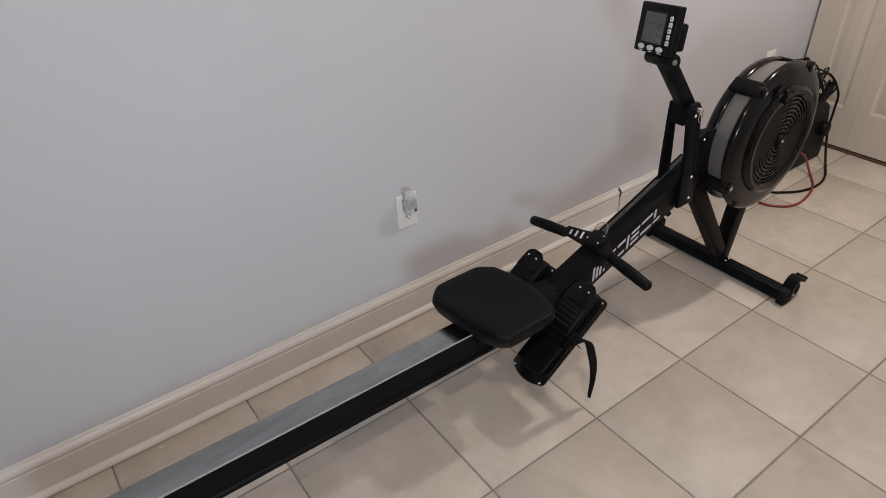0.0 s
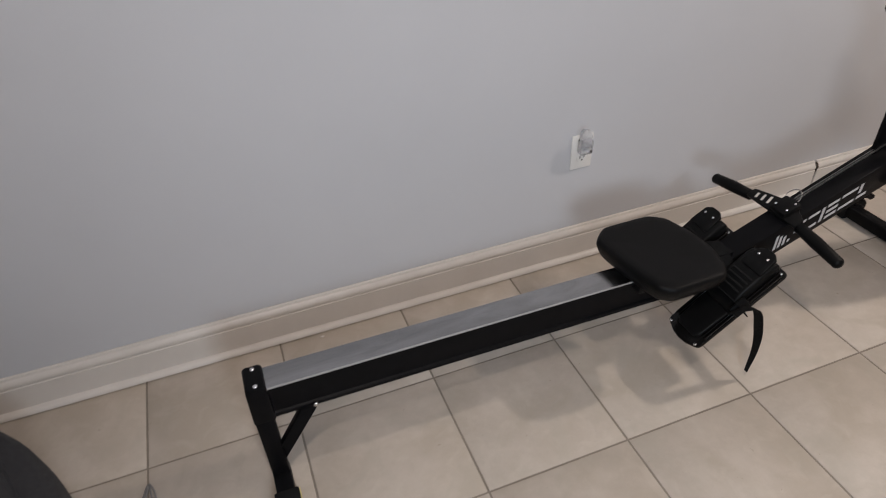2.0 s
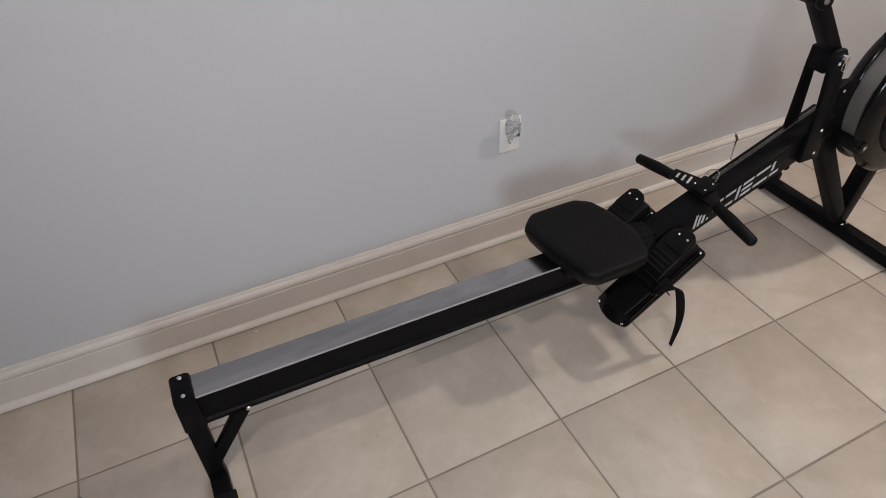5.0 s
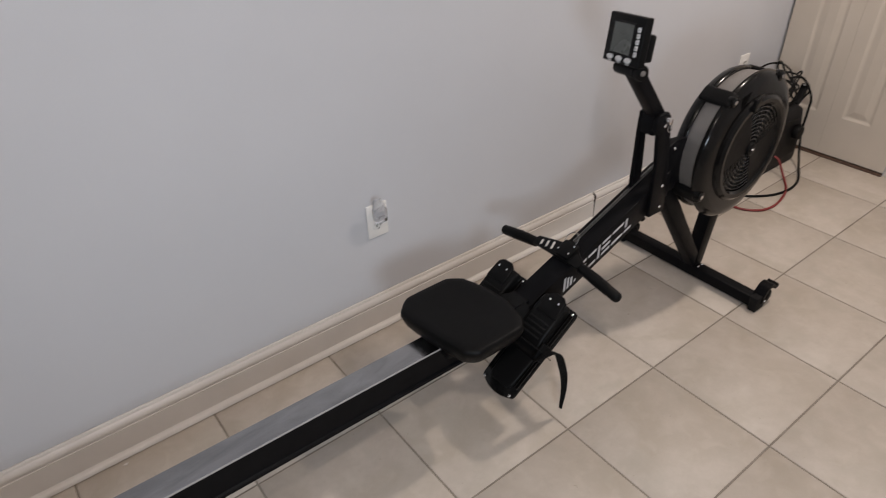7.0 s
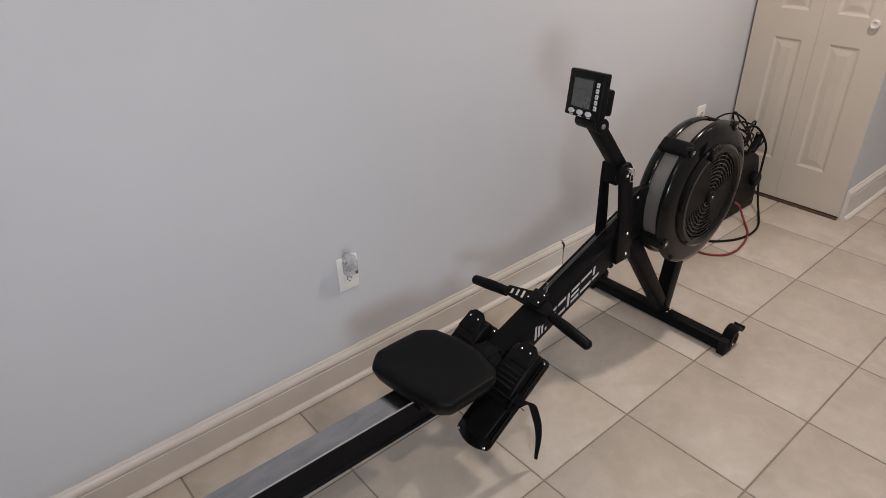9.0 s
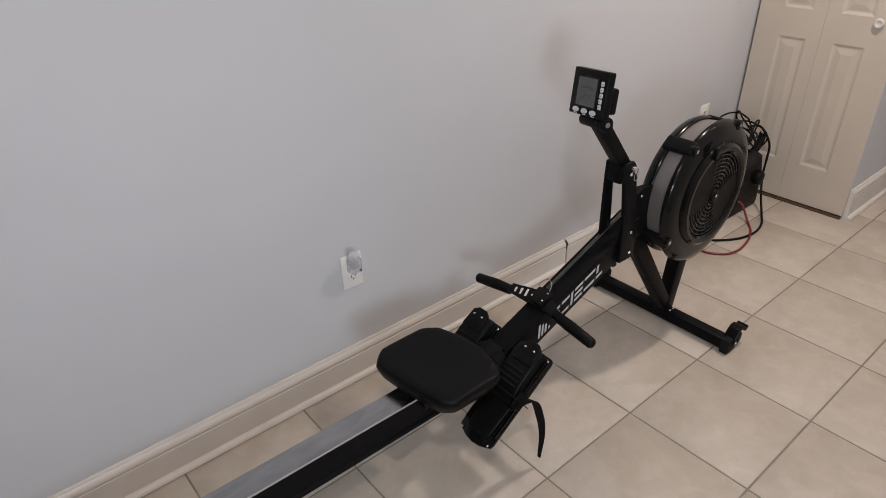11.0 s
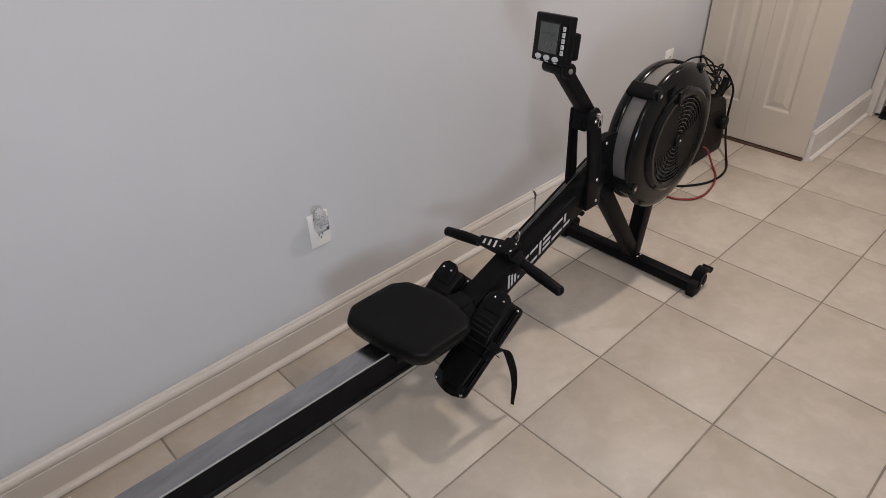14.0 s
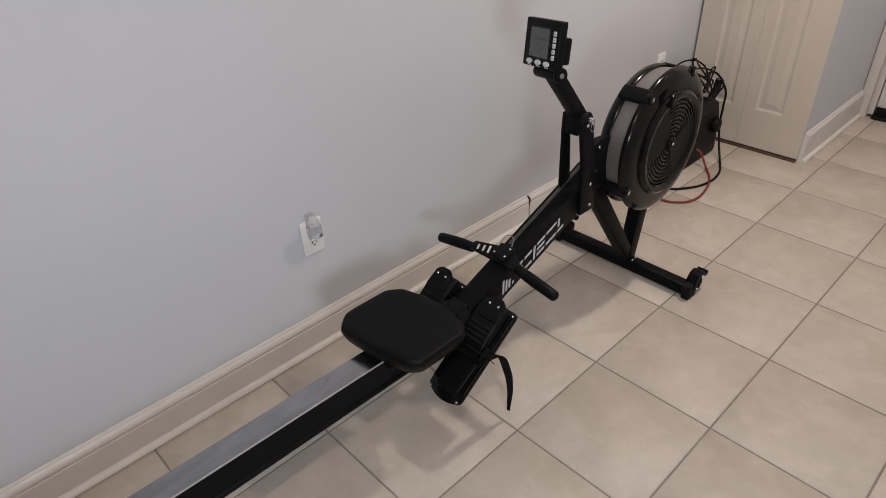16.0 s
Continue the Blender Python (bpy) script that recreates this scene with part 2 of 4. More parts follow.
def tube(points, radius, seg=10, steps=0, section=None, bm=None, round_end=False):
    """A round (or given) section swept along points."""
    pts = spline(points, steps) if steps else [Vector(q) for q in points]
    bm = bm or bmesh.new()
    section = section or [(math.cos(2 * math.pi * k / seg) * radius, math.sin(2 * math.pi * k / seg) * radius) for k in range(seg)]
    rings, up = [], None
    scales = [1.0] * len(pts)
    if round_end:
        d0, d1 = (pts[1] - pts[0]).normalized(), (pts[-1] - pts[-2]).normalized()
        head = [(pts[0] + d0 * radius * (1 - math.cos(a)), math.sin(a)) for a in (0.25, 0.7, 1.1)]
        tail = [(pts[-1] - d1 * radius * (1 - math.cos(a)), math.sin(a)) for a in (1.1, 0.7, 0.25)]
        mid = [(q, 1.0) for q in pts[1:-1]]
        if not mid:
            mid = [(pts[0] + d0 * radius, 1.0), (pts[-1] - d1 * radius, 1.0)]
        seq = head + mid + tail
        pts, scales = [a for a, _ in seq], [b for _, b in seq]
    for i, q in enumerate(pts):
        d = (pts[min(i + 1, len(pts) - 1)] - pts[max(i - 1, 0)]).normalized()
        if up is None:
            up = Vector((0, 0, 1)) if abs(d.z) < 0.95 else Vector((1, 0, 0))
        side = d.cross(up).normalized()
        up = side.cross(d).normalized()
        rings.append([bm.verts.new(q + (side * a + up * b) * scales[i]) for a, b in section])
    n = len(section)
    for r0, r1 in zip(rings, rings[1:]):
        for k in range(n):
            bm.faces.new((r0[k], r0[(k + 1) % n], r1[(k + 1) % n], r1[k]))
    bm.faces.new(rings[0])
    bm.faces.new(rings[-1][::-1])
    return bm


def lathe(profile, centre, seg=64, closed=True, bm=None):
    """A profile of (radius, y) turned round the y axis through centre (x, z)."""
    bm = bm or bmesh.new()
    cx, cz = centre
    rings = [[bm.verts.new((cx + r * math.cos(2 * math.pi * k / seg), y, cz + r * math.sin(2 * math.pi * k / seg))) for k in range(seg)] for r, y in profile]
    pairs = list(zip(rings, rings[1:])) + ([(rings[-1], rings[0])] if closed else [])
    for a, b in pairs:
        for k in range(seg):
            bm.faces.new((a[k], a[(k + 1) % seg], b[(k + 1) % seg], b[k]))
    return bm


def disc(centre, axis, radius, depth, width=0.0, seg=20):
    """A short cylinder with its middle at centre and its length along axis."""
    bm = bmesh.new()
    bmesh.ops.create_cone(bm, cap_ends=True, segments=seg, radius1=radius, radius2=radius, depth=depth)
    bevel(bm, width, 2, 50)
    q = Vector((0, 0, 1)).rotation_difference(Vector(axis))
    bmesh.ops.transform(bm, matrix=Matrix.Translation(centre) @ q.to_matrix().to_4x4(), verts=bm.verts)
    return bm


def bolt(at, axis, parent, radius=0.006, label="bright steel bolt head"):
    bm = bmesh.new()
    bmesh.ops.create_uvsphere(bm, u_segments=12, v_segments=8, radius=radius)
    q = Vector((0, 0, 1)).rotation_difference(Vector(axis))
    bmesh.ops.transform(bm, matrix=Matrix.Translation(at) @ q.to_matrix().to_4x4() @ Matrix.Diagonal((1, 1, 0.55, 1)), verts=bm.verts)
    return part("bolt", bm, M_CHROME, parent, label)


# ---- the room ----
TOP = 2.45


def wall(name, lo, hi, mat=None):
    return tagged(part(name, box(lo, hi), mat or M_WALL, None), kind="structure")


wall("wall_north", (-3.2, 0, 0), (3.78, 0.12, TOP))
wall("wall_west", (-3.32, -2.12, 0), (-3.2, 0.12, TOP))
# closet wall over the folding door, hall wall, end wall of the hall
wall("wall_closet_head", (3.70, -0.612, 2.06), (3.80, 0, TOP))
wall("wall_hall_core", (3.74, -0.609, 0), (4.49, -0.50, TOP))
wall("wall_hall", (3.695, -0.612, 0), (4.49, -0.609, TOP))
wall("wall_closet_back", (3.78, 0, 0), (4.49, 0.12, TOP))
wall("wall_entry_low", (4.49, -0.663, 0), (4.72, 0.12, TOP))
wall("wall_entry_head", (4.49, -1.70, 2.082), (4.72, -0.663, TOP))
wall("wall_entry_side", (4.49, -2.12, 0), (4.72, -1.70, TOP))
# unseen wall assumed behind the camera, with an opening for the added cool light
wall("wall_south_low", (-3.2, -2.12, 0), (4.49, -2.0, 0.83))
wall("wall_south_head", (-3.2, -2.12, 1.33), (4.49, -2.0, TOP))
wall("wall_south_left", (-3.2, -2.12, 0.83), (0.32, -2.0, 1.33))
wall("wall_south_right", (0.82, -2.12, 0.83), (4.49, -2.0, 1.33))
tagged(part("ceiling", box((-3.3, -2.12, TOP), (4.72, 0.12, TOP + 0.1)), M_CEIL, None), kind="structure")
floor = tagged(part("floor", box((-3.3, -2.12, -0.12), (4.72, 0.12, -0.003)), M_GROUT, None), kind="structure")


def skirting(name, path, side, height=0.125):
    """A moulded skirting board with its shoe, along a path on the floor; side: the way out of the wall."""
    out = Vector((*side, 0))
    prof = [(0, 0), (0.031, 0), (0.031, 0.0032), (0.036, 0.0032), (0.0355, 0.007), (0.033, 0.012), (0.028, 0.0165), (0.021, 0.018), (0.019, 0.018), (0.019, height - 0.034), (0.0165, height - 0.0335), (0.0160, height - 0.031), (0.0185, height - 0.027), (0.0185, height - 0.021), (0.0165, height - 0.015), (0.0125, height - 0.009), (0.0095, height - 0.0065), (0.0095, height - 0.004), (0.0065, height), (0, height)]
    bm = bmesh.new()
    rings = [[bm.verts.new(Vector((x, y, 0)) + out * a + Vector((0, 0, z))) for a, z in prof] for x, y in path]
    n = len(prof)
    for a, b in zip(rings, rings[1:]):
        for k in range(n):
            bm.faces.new((a[k], a[(k + 1) % n], b[(k + 1) % n], b[k]))
    bm.faces.new(rings[0])
    bm.faces.new(rings[-1][::-1])
    return tagged(part(name, bm, M_TRIM, None), kind="structure")


skirting("baseboard_1", [(-3.2, -0.001), (2.403, -0.001)], (0, -1))
skirting("baseboard_2", [(2.412, -0.001), (3.66, -0.001)], (0, -1))
# dark brown strip that fills the gap between the two boards
tagged(part("trim_joint", tube([(2.4075, -0.006, 0.004), (2.4075, -0.010, 0.060), (2.4075, -0.016, 0.095), (2.4085, -0.017, 0.108), (2.406, -0.009, 0.120)], 0, 4, 5, [(-0.0044, -0.004), (0.0044, -0.004), (0.0044, 0.004), (-0.0044, 0.004)]), M_JOINT, None), kind="structure")
skirting("baseboard_hall", [(3.700, -0.613), (4.462, -0.613)], (0, -1), 0.149)


# ---- folding closet door ----
def panel_leaf(name, y0, y1, parent, mat, x=3.690, top=2.04, rows=((0.205, 0.775), (0.90, 1.52), (1.63, 1.92)), margin=(0.112, 0.058)):
    """A moulded door leaf in the plane of x, with raised panels in sunk fields."""
    bm = bmesh.new()
    ya, yb = y0 - margin[0], y1 + margin[1]
    ys = [y0, ya, yb, y1]
    zs = [0.016] + [z for r in rows for z in r] + [top]

    def sheet(depth):
        return [[bm.verts.new((x + depth, y, z)) for y in ys] for z in zs]

    grid, rear = sheet(0.0), sheet(0.034)
    for i in range(len(zs) - 1):
        for j in range(3):
            cell = [grid[i][j], grid[i][j + 1], grid[i + 1][j + 1], grid[i + 1][j]]
            bm.faces.new([rear[i][j], rear[i + 1][j], rear[i + 1][j + 1], rear[i][j + 1]])
            if not (j == 1 and i % 2 == 1):
                bm.faces.new(cell)
                continue
            last = cell
            for inset, depth in ((0.011, 0.0045), (0.018, 0.0048), (0.042, 0.0008)):
                ring = [bm.verts.new((x + depth, y, z)) for y, z in ((ya - inset, zs[i] + inset), (yb + inset, zs[i] + inset), (yb + inset, zs[i + 1] - inset), (ya - inset, zs[i + 1] - inset))]
                for k in range(4):
                    bm.faces.new((last[k], last[(k + 1) % 4], ring[(k + 1) % 4], ring[k]))
                last = ring
            bm.faces.new(last)
    n = len(zs) - 1
    for i in range(n):
        bm.faces.new((grid[i][0], grid[i + 1][0], rear[i + 1][0], rear[i][0]))
        bm.faces.new((grid[i][3], rear[i][3], rear[i + 1][3], grid[i + 1][3]))
    for j in range(3):
        bm.faces.new((grid[0][j], rear[0][j], rear[0][j + 1], grid[0][j + 1]))
        bm.faces.new((grid[n][j], grid[n][j + 1], rear[n][j + 1], rear[n][j]))
    edges = [e for e in bm.edges if all(abs(v.co.x - x) < 1e-5 for v in e.verts) and e.calc_face_angle(0) > 1.2]
    bmesh.ops.bevel(bm, geom=edges, offset=0.0014, segments=2, profile=0.5, affect="EDGES")
    leaf = part(name, bm, mat, parent)
    leaf.data.polygons.foreach_set("use_smooth", [False] * len(leaf.data.polygons))
    return leaf


def folding_door():
    d = tagged(new("door_1"), "closed cream moulded-panel folding closet door", "door", kind="structure")
    d.location = (3.70, -0.31, 0)
    panel_leaf("leaf", -0.012, -0.308, d, M_DOOR)
    second = panel_leaf("leaf", -0.3088, -0.610, d, M_DOOR, margin=(0.057, 0.115))
    part("knob", lathe_x((3.69, -0.522, 0.880)), M_TRIM, second, "round pale painted knob")
    part("floor_track", box((3.680, -0.609, -0.002), (3.728, -0.012, 0.009), 0.001), M_RUST, d, "rusty floor track")


def lathe_x(at):
    """A round door knob that stands out towards -x."""
    bm = lathe([(0.0005, -0.013), (0.009, -0.0135), (0.013, -0.016), (0.018, -0.015), (0.0205, -0.011), (0.020, -0.005), (0.017, 0.0), (0.0005, 0.0)], (0, 0), 24, False)
    bmesh.ops.transform(bm, matrix=Matrix.Translation(at) @ pose(0, 0, 0, 0, 0, -90), verts=bm.verts)
    return bm


folding_door()


def entry_door():
    d = tagged(new("door_2"), "closed white entry door with a dark threshold", "door", kind="structure")
    d.location = (4.49, -1.19, 0)
    part("casing", box((4.464, -0.662, 0), (4.491, -0.6145, 2.08), 0.005), M_TRIM, d, "white painted casing")
    part("casing", box((4.464, -1.79, 0), (4.491, -1.715, 2.08), 0.005), M_TRIM, d)
    part("casing", box((4.464, -1.79, 2.082), (4.491, -0.6145, 2.16), 0.005), M_TRIM, d)
    part("jamb", box((4.493, -0.690, 0.016), (4.62, -0.6632, 2.080), 0.003), M_TRIM, d)
    leaf = part("leaf", box((4.510, -1.698, 0.030), (4.555, -0.694, 2.078), 0.003), M_DOOR_WHITE, d)
    part("hinge", tube([(4.504, -0.692, 0.30), (4.504, -0.692, 0.39)], 0.007, 10), M_CHROME, leaf, "steel butt hinge")
    # black strip painted for the shaded gap at the foot of the leaf
    part("dark_gap_strip", box((4.497, -1.696, 0.016), (4.510, -0.697, 0.060), 0.003), M_RUBBER, d, "dark strip for the shaded gap under the leaf")
    part("threshold", box((4.470, -1.698, -0.002), (4.59, -0.692, 0.015), 0.004), M_CASE, d, "dark metal threshold")


entry_door()


# ---- sockets on the wall ----
def socket_plate(x, z, label):
    s = thing("wall_socket", (x, 0, z), label, "wall socket", "sockets on the wall")
    body = part("plate", box((x - 0.0365, -0.006, z - 0.058), (x + 0.0365, 0.0, z + 0.058), 0.003, 2), M_PLATE, s)
    for dz in (0.0195, -0.0195):
        ring = [(0.0175 * math.cos(a), max(-0.0125, min(0.0125, 0.0175 * math.sin(a)))) for a in [2 * math.pi * k / 28 for k in range(28)]]
        face = part("receptacle", prism([(x + a, z + dz + b) for a, b in ring], -0.0085, -0.005, 0.0008, 1), M_PLATE, s)
        part("slot", box((x - 0.0082, -0.0094, z + dz - 0.001), (x - 0.0054, -0.0083, z + dz + 0.008)), M_SLOT, face)
        part("slot", box((x + 0.0054, -0.0094, z + dz), (x + 0.0080, -0.0083, z + dz + 0.0072)), M_SLOT, face)
        part("ground_hole", disc((x, -0.0088, z + dz - 0.0068), (0, 1, 0), 0.0026, 0.001), M_SLOT, face)
    part("screw", disc((x, -0.0066, z), (0, 1, 0), 0.003, 0.002, 0.0005), M_PLATE, s)
    return s


socket_plate(1.385, 0.402, "white duplex wall socket above the baseboard")
socket_plate(3.372, 0.428, "white duplex wall socket behind the rowing machine")


def night_light():
    x, z = 1.385, 0.4265
    n = thing("night_light", (x, -0.009, z), "clear plastic plug-in night light in the socket", "night light")
    part("plug_body", prism([(x - 0.019, z - 0.022), (x + 0.019, z - 0.022), (x + 0.021, z - 0.012), (x + 0.021, z + 0.026), (x - 0.021, z + 0.026), (x - 0.021, z - 0.012)], -0.034, -0.0095, 0.004, 2), M_CLEAR, n)
    shade = [(x - 0.030, z + 0.012), (x + 0.008, z + 0.004), (x + 0.010, z + 0.046), (x - 0.002, z + 0.066), (x - 0.024, z + 0.072), (x - 0.032, z + 0.060)]
    part("shade", prism(shade, -0.042, -0.0335, 0.003, 2), M_CLEAR, n, "clear faceted plastic shade")
    part("light_sensor", disc((x + 0.012, -0.036, z - 0.011), (0, 1, 0), 0.0042, 0.004, 0.001), M_SLOT, n, "dark round sensor")
    part("switch", box((x - 0.024, -0.028, z + 0.024), (x - 0.012, -0.018, z + 0.029), 0.001), M_SLOT, n)


night_light()


# ---- rowing machine ----
YC = -0.495  # its middle plane
SKEW = 0.0135  # how far the rail's end lies nearer to the wall


def beam_top(x):
    return 0.375 + 0.40 * (x - 1.66)


SLOPE = math.degrees(math.atan(0.40))


def rowing_machine():
    r = thing("rowing_machine", (0.32, YC, 0), "black air rowing machine with a silver rail beside the wall", "rowing machine")
    # rail and its rear stand
    sect = [(-0.026, 0), (0.026, 0), (0.026, 0.010), (0.021, 0.014), (0.021, 0.085), (0.029, 0.090), (0.029, 0.103), (-0.029, 0.103), (-0.029, 0.090), (-0.021, 0.085), (-0.021, 0.014), (-0.026, 0.010)]
    bm = bmesh.new()
    rings = [[bm.verts.new((x, YC + dy + a, 0.240 + b * 0.94)) for a, b in sect] for x, dy in ((0.335, SKEW), (1.53, 0.0))]
    for k in range(12):
        bm.faces.new((rings[0][k], rings[0][(k + 1) % 12], rings[1][(k + 1) % 12], rings[1][k]))
    bm.faces.new(rings[0])
    bm.faces.new(rings[1][::-1])
    rail = part("rail", bm, M_STEEL_BLACK, r, "black steel monorail")
    part("track", box_at(pose(0.873, YC + SKEW * 0.55, 0.3375, 0, 0, -math.degrees(SKEW / 1.195)), (1.074, 0.064, 0.004)), M_ALU, rail, "smeared brushed aluminium track")
    # thin pale strip: the highlight along the near edge, put into colour
    part("track_edge_glint", box_at(pose(0.873, YC + SKEW * 0.55 - 0.0318, 0.3378, 0, 0, -math.degrees(SKEW / 1.195)), (1.074, 0.0016, 0.0042)), M_EDGE_GLINT, rail, "pale strip painted as the highlight on the track's edge")
    cap = part("rail_stop", prism([(0.292, 0.242), (0.340, 0.242), (0.338, 0.344), (0.332, 0.350), (0.300, 0.350), (0.294, 0.344)], YC + SKEW - 0.037, YC + SKEW + 0.037, 0.004), M_STEEL_BLACK, r, "black rail end stop")
    for dy in (0.038, -0.013):
        bolt((0.317, YC + dy, 0.3505), (0, 0, 1), cap, 0.0055)
    part("rear_leg", prism([(0.294, 0.03), (0.335, 0.03), (0.335, 0.243), (0.294, 0.243)], YC - 0.016, YC + 0.014, 0.004), M_STEEL_BLACK, r)
    brace = part("brace", prism([(0.334, 0.098), (0.334, 0.152), (0.392, 0.243), (0.432, 0.243)], YC - 0.022, YC - 0.004, 0.003), M_STEEL_BLACK, r)
    bolt((0.428, YC - 0.027, 0.256), (0, -1, 0), brace, 0.006)
    part("rear_foot", box((0.294, YC - 0.092, 0.004), (0.336, YC + 0.014, 0.046), 0.004), M_STEEL_BLACK, r)
    cap = part("foot_cap", box((0.288, YC - 0.104, 0.0), (0.345, YC - 0.066, 0.050), 0.0035), M_RUBBER, r, "black rubber foot cap")
    part("rim", tube([(0.3465, YC - 0.100, 0.004), (0.3465, YC - 0.100, 0.046), (0.3465, YC - 0.070, 0.046)], 0.0018, 6), M_YELLOW, cap, "pale yellow worn edge")
    # sloping beam with its chain
    lo, hi = 1.45, 2.09
    beam = part("beam", prism([(lo, beam_top(lo) - 0.088), (hi, beam_top(hi) - 0.088), (hi, beam_top(hi)), (lo + 0.03, beam_top(lo + 0.03))], YC - 0.036, YC + 0.036, 0.004), M_STEEL_BLACK, r, "black sloping steel beam")
    along, upw = Vector((math.cos(radians(SLOPE)), 0, math.sin(radians(SLOPE)))), Vector((-math.sin(radians(SLOPE)), 0, math.cos(radians(SLOPE))))
    # brand mark as plain slanted shapes: flat bars and single strokes
    start = Vector((1.657, YC - 0.0364, beam_top(1.657) - 0.068))
    h = 0.042
    low, mid, high = (0, 0.19), (0.40, 0.59), (0.81, 1)
    marks = ((0.036, ((0, 0, 0.008, 1), (0.014, 0, 0.022, 0.8), (0.028, 0, 0.036, 0.6))), (0.007, ((0, 0, 0.007, 0.19),)), (0.032, [(0, lo, 0.032, hi) for lo, hi in (mid, high)]),
             (0.034, [(0, lo, 0.034, hi) for lo, hi in (low, high)]), (0.009, ((0, 0, 0.009, 1),)), (0.036, [(0, lo, 0.036, hi) for lo, hi in (low, mid, high)]),
             (0.048, [(0, lo, 0.048, hi) for lo, hi in (low, high)]), (0.030, ((0, 0, 0.030, 0.19), (0, 0.40, 0.009, 1))))
    at = 0.0
    for w, bars in marks:
        bm = bmesh.new()
        for a0, b0, a1, b1 in bars:
            vs = []
            for dy in (0.0, -0.0008):
                for a, b in ((a0, b0), (a1, b0), (a1, b1), (a0, b1)):
                    p = start + along * (at + a + 0.42 * b * h) + upw * b * h
                    vs.append(bm.verts.new((p.x, p.y + dy, p.z)))
            for q in ((0, 1, 2, 3), (7, 6, 5, 4), (0, 4, 5, 1), (1, 5, 6, 2), (2, 6, 7, 3), (3, 7, 4, 0)):
                bm.faces.new([vs[k] for k in q])
        part("logo_mark", bm, M_LETTER, beam, "silver brand mark")
        at += w + 0.0085
    # roller chain on the beam
    bm = bmesh.new()
    n = 78
    for k in range(n):
        f = k / (n - 1)
        x = 1.742 + f * 0.335
        p = Vector((x, YC + 0.012, beam_top(x) + 0.010))
        w = 0.0068 if k % 2 else 0.0058
        for sgn in (-1, 1):
            m = Matrix.Translation(p + Vector((0, sgn * w / 2, 0))) @ pose(0, 0, 0, 0, -SLOPE, 0)
            b2 = box_at(m, (0.0033, 0.0018, 0.0052))
            tmp = bpy.data.meshes.new("tmp")
            b2.to_mesh(tmp)
            b2.free()
            bm.from_mesh(tmp)
            bpy.data.meshes.remove(tmp)
    part("chain", bm, M_CHAIN, r, "nickel roller chain")
    # monitor bracket and arm
    post = [(1.992, 0.425), (2.062, 0.425), (2.056, 0.52), (2.030, 0.66), (2.014, 0.738), (2.002, 0.754), (1.964, 0.754), (1.952, 0.740), (1.950, 0.712), (1.968, 0.694), (1.984, 0.60)]
    back = [(1.968, 0.425), (2.016, 0.425), (2.008, 0.56), (1.998, 0.672), (2.004, 0.748), (1.966, 0.748), (1.964, 0.700), (1.966, 0.60)]
    p = part("upright", prism(post, YC - 0.050, YC - 0.0365, 0.003), M_STEEL_BLACK, r)
    for bx, bz in ((2.030, 0.520), (2.036, 0.448), (1.990, 0.718)):
        bolt((bx, YC - 0.051, bz), (0, -1, 0), p, 0.0055)
    part("upright", prism(back, YC + 0.010, YC + 0.022, 0.003), M_STEEL_BLACK, r)
    part("cross_plate", box((1.962, YC - 0.036, 0.690), (2.006, YC + 0.0095, 0.748), 0.004), M_STEEL_BLACK, r)
    part("arm", prism([(1.970, 0.735), (2.017, 0.735), (1.891, 0.885), (1.846, 0.885)], YC - 0.036, YC + 0.004, 0.005), M_STEEL_BLACK, r, "black folding monitor arm")
    part("hinge_pin", disc((1.990, YC - 0.056, 0.735), (0, 1, 0), 0.009, 0.022, 0.002, 14), M_CHROME, r, "bright steel hinge pin")
    ring = [(1.990 + 0.009 * math.cos(a), YC - 0.066, 0.718 + 0.013 * math.sin(a)) for a in [2 * math.pi * k / 18 for k in range(19)]]
    part("pin_ring", tube(ring, 0.0009, 6), M_CHROME, r, "thin steel split ring")
    monitor(r)
    # neck block behind the uprights
    part("neck", prism([(2.03, 0.47), (2.16, 0.47), (2.17, 0.63), (2.09, 0.640), (2.045, 0.622)], YC - 0.034, YC - 0.010, 0.005), M_STEEL_BLACK, r)
    bolt((2.085, YC - 0.035, 0.615), (0, -1, 0), r, 0.005, "dark bolt head")
    # front legs and bar
    part("front_leg", prism([(2.075, 0.470), (2.140, 0.470), (2.428, 0.052), (2.372, 0.052)], YC - 0.022, YC + 0.022, 0.004), M_STEEL_BLACK, r)
    part("front_leg", prism([(2.376, 0.050), (2.424, 0.050), (2.492, 0.40), (2.430, 0.40)], YC - 0.024, YC + 0.024, 0.004), M_STEEL_BLACK, r)
    bar = part("front_bar", box((2.376, YC - 0.258, 0.010), (2.420, YC + 0.300, 0.052), 0.005), M_STEEL_BLACK, r, "black front crossbar")
    for dx, dy in ((-0.008, -0.032), (0.012, -0.032)):
        bolt((2.398 + dx, YC + dy, 0.0525), (0, 0, 1), bar, 0.0055)
    for sgn in (-1, 1):
        yy = YC + 0.019 + sgn * 0.279
        c = part("end_cap", box((2.370, yy - 0.015, 0.0), (2.426, yy + 0.015, 0.057), 0.005), M_RUBBER, r, "black rubber end cap")
        w = part("wheel", disc((2.448, yy, 0.030), (0, 1, 0), 0.028, 0.022, 0.006, 24), M_RUBBER, r, "small black transport wheel")
        part("hub", disc((2.448, yy - 0.0115, 0.030), (0, 1, 0), 0.009, 0.004, 0.001, 14), M_STEEL_BLACK, w)
